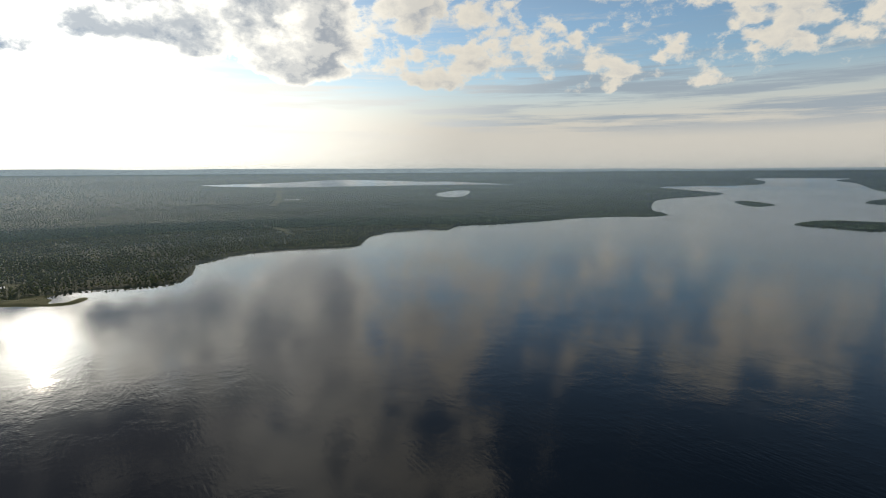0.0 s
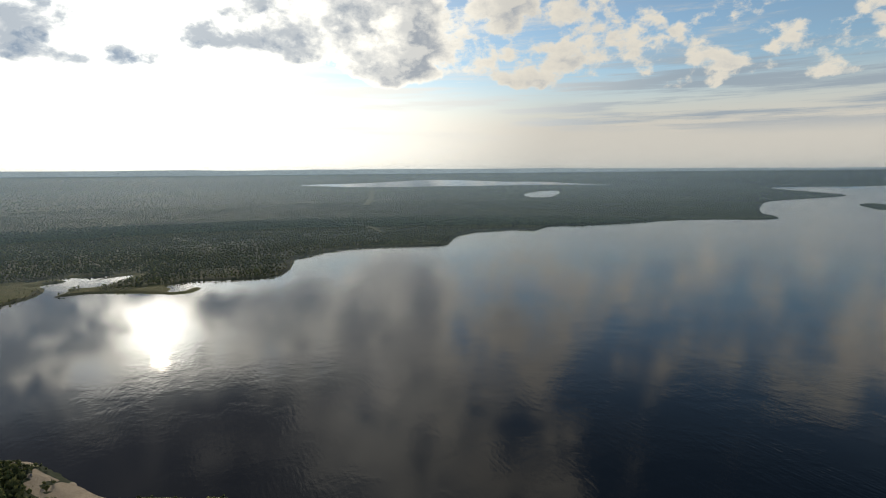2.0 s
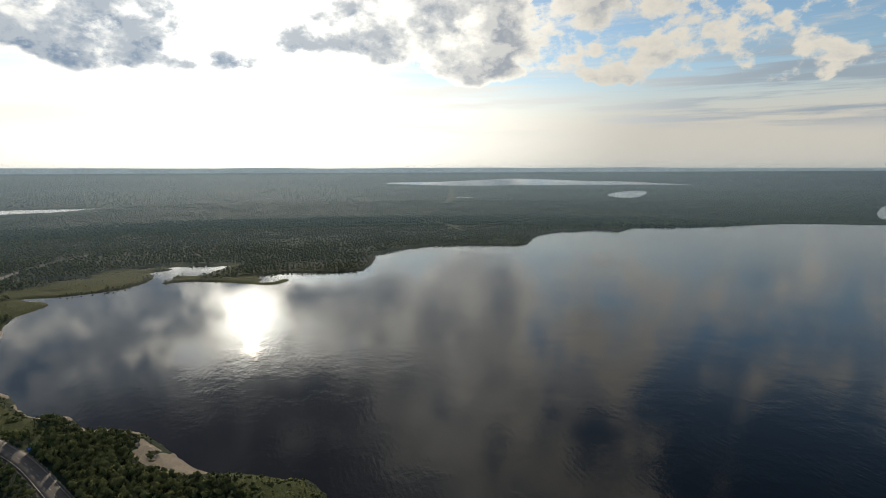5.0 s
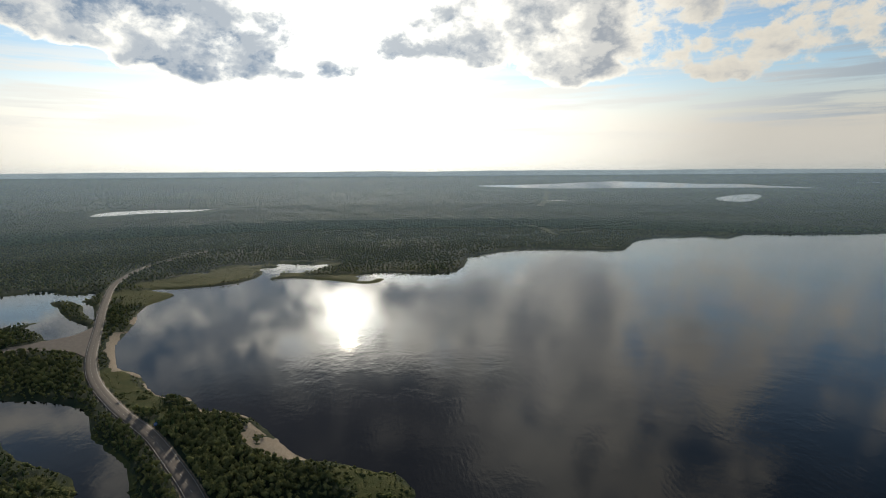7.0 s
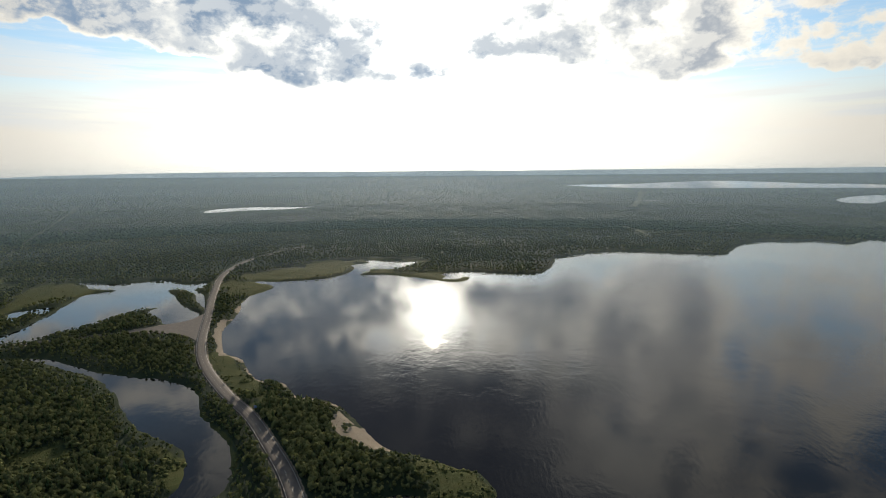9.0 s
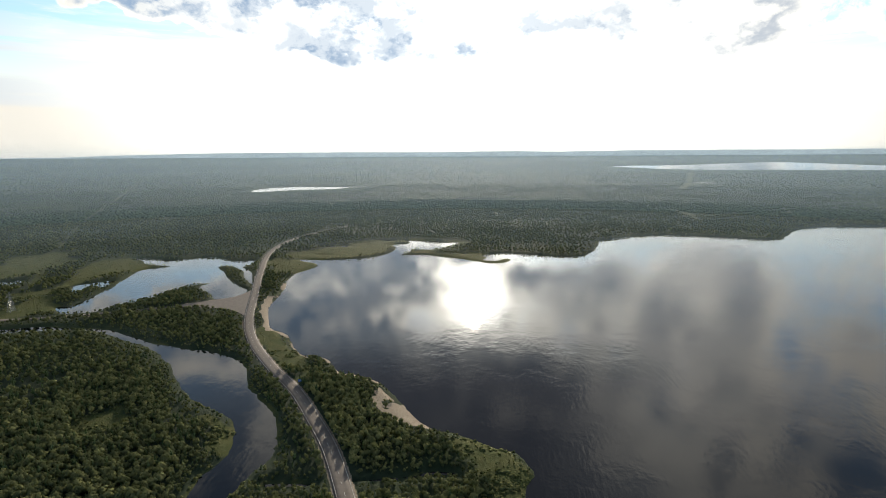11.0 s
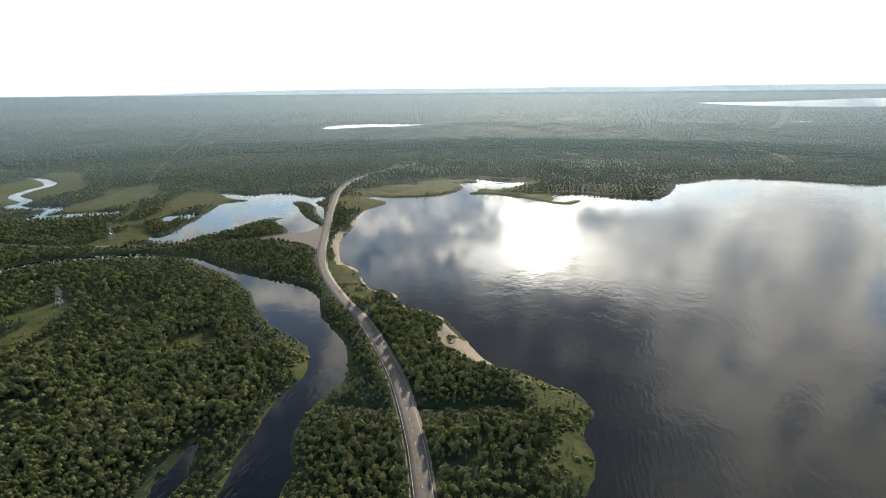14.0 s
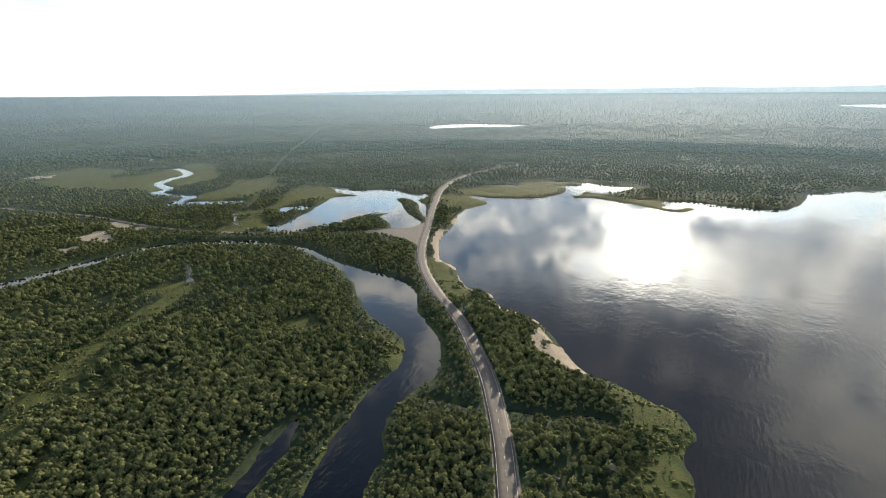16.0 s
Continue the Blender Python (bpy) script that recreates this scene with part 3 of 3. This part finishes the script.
road = tagged(new("road", ribbon(ROAD, -4.5, 4.5, 0.30, ASPHALT, "road")), "grey-brown worn asphalt road with pale edge lines", "road", kind="structure")
tagged(new("road", ribbon(SIDE_ROAD, -3.2, 3.2, 0.26, ASPHALT, "side_road")), "narrow asphalt side road along the river", "road", kind="structure")
for at in (-3.7, 3.7):
    ob = new("edge_line", ribbon(ROAD, at - 0.1, at + 0.1, 0.32, PAINT, "edge_line"))
    ob.parent = road


steps = np.cumsum(np.concatenate([[0], np.linalg.norm(np.diff(ROAD, axis=0), axis=1)]))
for n in range(70):
    at = np.array([40 + n * 9.0, 41.5 + n * 9.0, 43 + n * 9.0])
    dash = np.stack([np.interp(at, steps, ROAD[:, 0]), np.interp(at, steps, ROAD[:, 1])], 1)
    ob = new("centre_dash", ribbon(dash, -0.08, 0.08, 0.33, PAINT, "centre_dash"))
    ob.parent = road


def apron():
    """The wide asphalt fan where the side road leaves the road."""
    top, low = [], []
    bm = bmesh.new()
    for x, y in APRON:
        top.append(bm.verts.new((x, y, 2.17)))
        low.append(bm.verts.new((x, y, 1.4)))
    bm.faces.new(top)
    for i in range(len(top)):
        j = (i + 1) % len(top)
        bm.faces.new((low[i], low[j], top[j], top[i]))
    bmesh.ops.recalc_face_normals(bm, faces=bm.faces[:])
    me = bpy.data.meshes.new("junction")
    bm.to_mesh(me)
    bm.free()
    me.materials.append(ASPHALT)
    tagged(new("road", me), "wide worn asphalt fan of the road junction", "road", kind="structure")


apron()

# ---- woods ----
rng = np.random.default_rng(7)


def clump(rx, ry, rz, at, jag, gen):
    """An uneven eight-sided lump of leaves."""
    v = np.array([(1, 0, 0), (0, 1, 0), (-1, 0, 0), (0, -1, 0), (0, 0, 1), (0, 0, -1)], float)
    v = v * (1 + gen.uniform(-jag, jag, (6, 1))) * (rx, ry, rz) + gen.uniform(-jag, jag, (6, 3)) * 0.4 * (rx, ry, rz) + at
    f = np.array([(0, 1, 4), (1, 2, 4), (2, 3, 4), (3, 0, 4), (1, 0, 5), (2, 1, 5), (3, 2, 5), (0, 3, 5)])
    return v, f


def merge(pieces):
    verts, faces, base = [], [], 0
    for v, f in pieces:
        verts.append(v)
        faces.append(f + base)
        base += len(v)
    return np.concatenate(verts), np.concatenate(faces)


def leaves(count, reach, low, high, size, gen, cone):
    """Loose triangles of leaves round a crown."""
    h = gen.uniform(0, 1, count)
    a = gen.uniform(0, 2 * math.pi, count)
    r = reach * ((1.05 - h) if cone else np.sqrt(np.maximum(1 - (2 * h - 0.9) ** 2, 0.05))) * gen.uniform(0.75, 1.12, count)
    c = np.stack([r * np.cos(a), r * np.sin(a), low + (high - low) * h], 1)
    v = (c[:, None, :] + gen.normal(0, size, (count, 3, 3))).reshape(-1, 3)
    return v, np.arange(count * 3).reshape(-1, 3)


def birch_shape(gen, lumps, loose):
    """A rounded crown: one large lump with smaller ones leaning out of it."""
    p = [clump(0.25, 0.25, 0.34, (0, 0, 0.56), 0.22, gen)]
    turn = gen.uniform(0, 6.28)
    for i in range(lumps - 1):
        a = turn + 2 * math.pi * i / max(lumps - 1, 1) + gen.normal(0, 0.3)
        w = gen.uniform(0.15, 0.21)
        p.append(clump(w, w, w * 1.15, (0.17 * math.cos(a), 0.17 * math.sin(a), gen.uniform(0.40, 0.74)), 0.3, gen))
    if loose:
        p.append(leaves(loose, 0.31, 0.22, 0.98, 0.042, gen, False))
    return merge(p)


def pine_shape(gen, lumps, loose):
    p = []
    for i in range(lumps):
        u = (i + 0.5) / lumps
        w = 0.21 * (1.08 - u)
        p.append(clump(w, w, 0.24, (gen.normal(0, 0.015), gen.normal(0, 0.015), 0.2 + 0.72 * u), 0.25, gen))
    if loose:
        p.append(leaves(loose, 0.22, 0.12, 1.0, 0.035, gen, True))
    return merge(p)


def stem(gen):
    v = np.array([(0.022, 0, -0.05), (-0.011, 0.019, -0.05), (-0.011, -0.019, -0.05), (0, 0, 0.8)])
    return v, np.array([(0, 1, 3), (1, 2, 3), (2, 0, 3)])


def woods(name, label, spots, shapes, mat, gen):
    """One mesh of many trees; a spot is x, y, z, height, width, tint."""
    which = gen.integers(0, len(shapes), len(spots))
    V, F, T, base = [], [], [], 0
    for s, (v, f) in enumerate(shapes):
        q = spots[which == s]
        if not len(q):
            continue
        a = gen.uniform(0, 2 * math.pi, len(q))
        ca, sa = np.cos(a)[:, None], np.sin(a)[:, None]
        w, h = (q[:, 3] * q[:, 4])[:, None], q[:, 3][:, None]
        x = (v[:, 0] * ca - v[:, 1] * sa) * w + q[:, 0:1]
        y = (v[:, 0] * sa + v[:, 1] * ca) * w + q[:, 1:2]
        z = v[:, 2] * h + q[:, 2:3]
        V.append(np.stack([x, y, z], 2).reshape(-1, 3))
        F.append((f[None] + (np.arange(len(q)) * len(v))[:, None, None] + base).reshape(-1, 3))
        T.append(np.repeat(q[:, 5], len(v)))
        base += len(q) * len(v)
    me = fill_mesh(name, np.concatenate(V), np.concatenate(F), mat, (("tint", np.concatenate(T)),))
    me.polygons.foreach_set("use_smooth", np.ones(len(me.polygons), bool))
    tagged(new(name, me), label, "trees", kind="stuff")


def scatter(cell, r0, r1, a0, a1, gen):
    """Jittered points of a square grid between two radii and two bearings."""
    n = int(r1 / cell) + 1
    ix, iy = np.meshgrid(np.arange(-n, n + 1), np.arange(-n, n + 1))
    x = ((ix + gen.uniform(-0.48, 0.48, ix.shape)) * cell).ravel()
    y = ((iy + gen.uniform(-0.48, 0.48, iy.shape)) * cell).ravel()
    r, a = np.hypot(x, y), np.degrees(np.arctan2(-x, y))
    keep = (r > r0) & (r <= r1) & (a > a0) & (a < a1)
    return x[keep], y[keep]


def wooded(x, y, gen, clear=3.2):
    h, d, sand, meadow, road_d = lie(x, y)
    power = line_distance(x, y, np.array([(-470.0, 36.0), (-296.0, -68.0), (-200.0, -125.0)]), False, 60.0)
    density = smooth(d, 1.0, clear) * (1 - 0.9 * smooth(sand, 0.15, 0.5)) * smooth(road_d, 5.0, 6.6)
    density *= 1 - (0.74 - 0.16 * smooth(np.hypot(x, y), 450, 800)) * smooth(meadow + (fbm(x, y, 14, 2, 19) - 0.5) * 0.8, 0.3, 0.7)
    density *= 0.45 + 0.55 * smooth(power, 5, 12)
    density *= 0.5 + 0.5 * smooth(fbm(x, y, 45, 3, 61), 0.30, 0.50)
    keep = gen.uniform(0, 1, len(x)) < density
    tall = (1 - 0.8 * smooth(sand, 0.15, 0.5)) * (0.55 + 0.45 * smooth(d, 2, 22)) * (1 - 0.68 * smooth(meadow, 0.3, 0.7))
    tall *= 1 - 0.6 * smooth(d, 90, 20) * smooth(np.hypot(x, y), 1600, 1900)
    return keep, h, tall


def spots_of(x, y, h, tall, lo, hi, wlo, whi, gen):
    n = len(x)
    height = gen.uniform(lo, hi, n) * tall * (0.75 + 0.5 * fbm(x, y, 35, 2, 88))
    return np.stack([x, y, h - 0.15, height, gen.uniform(wlo, whi, n), gen.uniform(0, 1, n)], 1)


SHAPES_BIRCH = [merge([birch_shape(rng, 4, 14), stem(rng)]) for _ in range(8)]
SHAPES_PINE = [merge([pine_shape(rng, 3, 9), stem(rng)]) for _ in range(6)]
MID_BIRCH = [birch_shape(rng, 3, 6) for _ in range(6)]
MID_PINE = [pine_shape(rng, 2, 4) for _ in range(6)]
LOW_BIRCH = [birch_shape(rng, 2, 0) for _ in range(6)]
LOW_PINE = [pine_shape(rng, 2, 0) for _ in range(6)]
FAR_SHAPE = [merge([clump(0.5, 0.5, 0.5, (0, 0, 0.4), 0.3, rng)]) for _ in range(6)]

for cell, r0, r1, shapes_b, shapes_p, lo, hi, tag in (
        (2.6, 95, 420, SHAPES_BIRCH, SHAPES_PINE, 3.2, 6.8, "near"),
        (3.7, 420, 760, MID_BIRCH, MID_PINE, 3.4, 6.6, "mid"),
        (5.6, 760, 1500, LOW_BIRCH, LOW_PINE, 3.8, 6.8, "far")):
    tx, ty = scatter(cell, r0, r1, -48, 105, rng)
    keep, th, tall = wooded(tx, ty, rng)
    tx, ty, th, tall = tx[keep], ty[keep], th[keep], tall[keep]
    if tag == "near":  # the trees of the strip between river and lake stand singly
        strip = np.nonzero((tx > -250) & (tx < -105) & (ty > 60) & (ty < 185) & (tall > 0.9))[0]
        strip = rng.permutation(strip)[:300]
        SINGLES = spots_of(tx[strip], ty[strip], th[strip], tall[strip], lo, hi, 1.0, 1.0, rng)
        rest = np.ones(len(tx), bool)
        rest[strip] = False
        tx, ty, th, tall = tx[rest], ty[rest], th[rest], tall[rest]
    is_pine = rng.uniform(0, 1, len(tx)) < 0.05 + 0.28 * smooth(fbm(tx, ty, 120, 3, 45), 0.50, 0.64)
    for mask, shapes, mat, name, label, w in ((~is_pine, shapes_b, BIRCH, "birch_wood", "low olive-green mountain birch wood on the banks", (0.95, 1.4)),
                                              (is_pine, shapes_p, PINE, "pine_wood", "dark green young pine and spruce wood", (0.8, 1.2))):
        s = spots_of(tx[mask], ty[mask], th[mask], tall[mask], lo, hi, *w, rng)
        woods(name, label, s, shapes, mat, rng)

for cell, r0, r1, lo, hi, wlo, whi in ((8.5, 1500, 2600, 4.5, 7.0, 1.3, 2.3), (21.0, 2600, 4800, 5.5, 9.0, 2.2, 3.8)):
    tx, ty = scatter(cell, r0, r1, -48, 105, rng)
    keep, th, tall = wooded(tx, ty, rng, 16.0)
    tx, ty, th, tall = tx[keep], ty[keep], th[keep], tall[keep]
    s = spots_of(tx, ty, th - 0.6, tall, lo, hi, wlo, whi, rng)
    woods("pine_wood", "far dark coniferous forest under haze", s, FAR_SHAPE, PINE, rng)


# ---- single trees beside the road ----
def tube(bm, a, b, ra, rb, sides=6):
    """A tapered limb from a to b."""
    a, b = Vector(a), Vector(b)
    q = (b - a).to_track_quat("Z", "Y")
    rings = []
    for at, r in ((a, ra), (b, rb)):
        rings.append([bm.verts.new(at + q @ Vector((r * math.cos(2 * math.pi * i / sides), r * math.sin(2 * math.pi * i / sides), 0))) for i in range(sides)])
    for i in range(sides):
        j = (i + 1) % sides
        bm.faces.new((rings[0][i], rings[0][j], rings[1][j], rings[1][i]))
    bm.faces.new(rings[1])
    bm.faces.new(rings[0][::-1])


def single_tree(kind, gen):
    """A tree one metre high: a trunk with limbs under a loose crown."""
    tree = new(kind, None)
    bm = bmesh.new()
    bend = gen.uniform(-0.03, 0.03, 2)
    tube(bm, (0, 0, -0.05), (bend[0], bend[1], 0.45), 0.022, 0.014)
    tube(bm, (bend[0], bend[1], 0.45), (0, 0, 0.93), 0.014, 0.003)
    for i in range(7):
        h, a = 0.28 + 0.08 * i, 2.4 * i + gen.uniform(-0.4, 0.4)
        reach = 0.2 * (1 - 0.6 * i / 7)
        tube(bm, (bend[0] * 0.8, bend[1] * 0.8, h), (reach * math.cos(a), reach * math.sin(a), h + 0.10), 0.007, 0.002, 4)
    part("trunk", bm, BARK, tree, "pale grey bark" if kind == "birch_tree" else "")
    pieces = []
    pine = kind == "pine_tree"
    for i in range(9):
        u = (i + 0.5) / 9
        a = 2.4 * i
        off = 0.11 * (1.1 - u) if pine else 0.18 * (1 - abs(2 * u - 0.7))
        w = 0.13 * (1.15 - u) if pine else 0.165 * (1.1 - 0.6 * abs(2 * u - 0.8))
        pieces.append(clump(w, w, 0.11, (off * math.cos(a), off * math.sin(a), 0.26 + 0.66 * u), 0.4, gen))
    pieces.append(leaves(70, 0.24, 0.18, 1.0, 0.028, gen, pine))
    v, f = merge(pieces)
    me = fill_mesh("crown", v, f, PINE if pine else BIRCH, (("tint", np.full(len(v), gen.uniform(0, 1))),))
    me.polygons.foreach_set("use_smooth", np.ones(len(me.polygons), bool))
    new("crown", me).parent = tree
    return tree


MODELS = [("birch_tree", "small olive-green birch with a loose round crown", "birches beside the road")] * 6 + [
    ("pine_tree", "young dark green pine with a narrow pointed crown", "pines beside the road")]
first = {}
for n, (px, py, pz, ph, pw, _) in enumerate(SINGLES):
    m = n % len(MODELS)
    kind, label, group = MODELS[m]
    place = pose(px, py, pz, 0, 0, (n * 137.5) % 360)
    if m not in first:
        ob = tagged(single_tree(kind, rng), label, "tree", group)
        ob.matrix_basis = place @ Matrix.Diagonal((ph, ph, ph, 1))
        first[m] = ob
    else:
        ob = copy_thing(first[m], place)
        ob.scale = (ph, ph, ph)


# ---- power line towers ----
def pylon(x, y, z, tall, turn):
    tower = tagged(new("pylon", None), "grey steel lattice power pylon on a concrete footing", "pylon", "power pylons")
    tower.matrix_basis = pose(x, y, z, 0, 0, turn)
    base, neck = tall * 0.13, tall * 0.035
    corners = [(-1, -1), (1, -1), (1, 1), (-1, 1)]
    for cx, cy in corners:
        bm = bmesh.new()
        tube(bm, (cx * base, cy * base, -0.3), (cx * neck, cy * neck, tall * 0.72), 0.14, 0.10, 4)
        tube(bm, (cx * neck, cy * neck, tall * 0.72), (cx * neck * 0.4, cy * neck * 0.4, tall), 0.10, 0.06, 4)
        part("leg", bm, STEEL, tower)
        bm = bmesh.new()
        bmesh.ops.create_cube(bm, size=1.0, matrix=pose(cx * base, cy * base, -0.1) @ Matrix.Diagonal((0.9, 0.9, 1.2, 1)))
        bmesh.ops.bevel(bm, geom=bm.edges[:], offset=0.08, segments=1, affect="EDGES")
        part("footing", bm, CONCRETE, tower, "weathered concrete block")
    for s in range(4):
        (ax, ay), (bx, by) = corners[s], corners[(s + 1) % 4]
        bm = bmesh.new()
        for lv in range(6):
            u, w = lv / 6, (lv + 1) / 6
            ru, rw = base + (neck - base) * u, base + (neck - base) * w
            zu, zw = tall * 0.72 * u, tall * 0.72 * w
            tube(bm, (ax * ru, ay * ru, zu), (bx * rw, by * rw, zw), 0.06, 0.06, 4)
            tube(bm, (bx * ru, by * ru, zu), (ax * rw, ay * rw, zw), 0.06, 0.06, 4)
            tube(bm, (ax * rw, ay * rw, zw), (bx * rw, by * rw, zw), 0.06, 0.06, 4)
        part("bracing", bm, STEEL, tower)
    for h, reach in ((0.74, 0.26), (0.86, 0.2)):
        arm_mesh = bmesh.new()
        tube(arm_mesh, (-tall * reach, 0, tall * h), (tall * reach, 0, tall * h), 0.1, 0.1, 4)
        for sgn in (-1, 1):
            tube(arm_mesh, (sgn * tall * reach, 0, tall * h), (0, 0, tall * (h + 0.08)), 0.06, 0.06, 4)
        arm = part("cross_arm", arm_mesh, STEEL, tower)
        for sgn in (-1, 1):
            bm = bmesh.new()
            for q in range(5):
                bmesh.ops.create_cone(bm, cap_ends=True, segments=8, radius1=0.16, radius2=0.08, depth=0.16, matrix=pose(sgn * tall * reach * 0.97, 0, tall * h - 0.25 - 0.22 * q))
            part("insulator", bm, CONCRETE, arm, "brown-grey ceramic insulator string")
    return tower


for px, py, tall, turn in ((-466, 33, 17, 30), (-657, 104, 20, 20)):
    pz = float(lie(np.array([float(px)]), np.array([float(py)]))[0][0])
    pylon(px, py, pz, tall, turn)


# ---- road sign ----
def road_sign(x, y, z, turn):
    sign = tagged(new("road_sign", None), "blue enamel road sign on two steel posts", "road sign")
    sign.matrix_basis = pose(x, y, z, 0, 0, turn)
    for px in (-0.9, 0.9):
        bm = bmesh.new()
        tube(bm, (px, 0, -0.4), (px, 0, 3.5), 0.06, 0.06, 8)
        part("post", bm, STEEL, sign)
    bm = bmesh.new()
    bmesh.ops.create_cube(bm, size=1.0, matrix=pose(0, -0.09, 2.55) @ Matrix.Diagonal((2.6, 0.05, 1.8, 1)))
    bmesh.ops.bevel(bm, geom=bm.edges[:], offset=0.02, segments=1, affect="EDGES")
    panel = part("panel", bm, BLUE, sign, "blue enamelled panel")
    for row, wide in ((0.35, 1.5), (-0.25, 1.1)):
        bm = bmesh.new()
        bmesh.ops.create_cube(bm, size=1.0, matrix=pose(-0.2, -0.122, 2.55 + row) @ Matrix.Diagonal((wide, 0.008, 0.26, 1)))
        part("lettering", bm, PAINT, panel, "white bar of lettering")
    return sign


road_sign(-293, 189.5, 2.0, 70)

# ---- boulders on the worn bank ----
for n, (bx, by, size) in enumerate(((-127, 153, 1.0), (-124, 157, 0.8), (-130, 158, 0.7), (-133, 131, 0.9), (-138, 127, 0.7), (-209, 200, 0.6), (-228, 207, 0.8), (-246, 215, 0.6))):
    bm = bmesh.new()
    bmesh.ops.create_icosphere(bm, subdivisions=2, radius=1.0)
    for v in bm.verts:
        v.co *= 1 + 0.35 * (noise.noise(v.co * 1.3 + Vector((n * 3.1, 0, 0))))
        v.co.z *= 0.6
    me = bpy.data.meshes.new("boulder")
    bm.to_mesh(me)
    bm.free()
    me.materials.append(ROCK)
    ob = new("boulder", me)
    ob.matrix_basis = pose(bx, by, float(lie(np.array([float(bx)]), np.array([float(by)]))[0][0]) + size * 0.2, 0, 0, n * 50) @ Matrix.Diagonal((size, size * 0.8, size, 1))
    tagged(ob, "pale grey boulder on bare sandy ground", "boulder", "boulders on the bank")


# ---- tufts and low willow on the open grass ----
tx, ty = scatter(1.7, 95, 420, 15, 105, rng)
h, d, sand, meadow, road_d = lie(tx, ty)
keep = (d > 0.6) & (road_d > 5.2) & (meadow > 0.35) & (rng.uniform(0, 1, len(tx)) < 0.55 * smooth(fbm(tx, ty, 9, 2, 17), 0.35, 0.6))
tx, ty, h = tx[keep], ty[keep], h[keep]
spots = np.stack([tx, ty, h - 0.1, rng.uniform(0.5, 1.3, len(tx)), rng.uniform(1.6, 2.8, len(tx)), rng.uniform(0, 1, len(tx))], 1)
woods("willow_scrub", "low green willow scrub and tufts on the lake meadow", spots, [clump(0.5, 0.5, 0.5, (0, 0, 0.4), 0.4, rng) for _ in range(6)], BIRCH, rng)
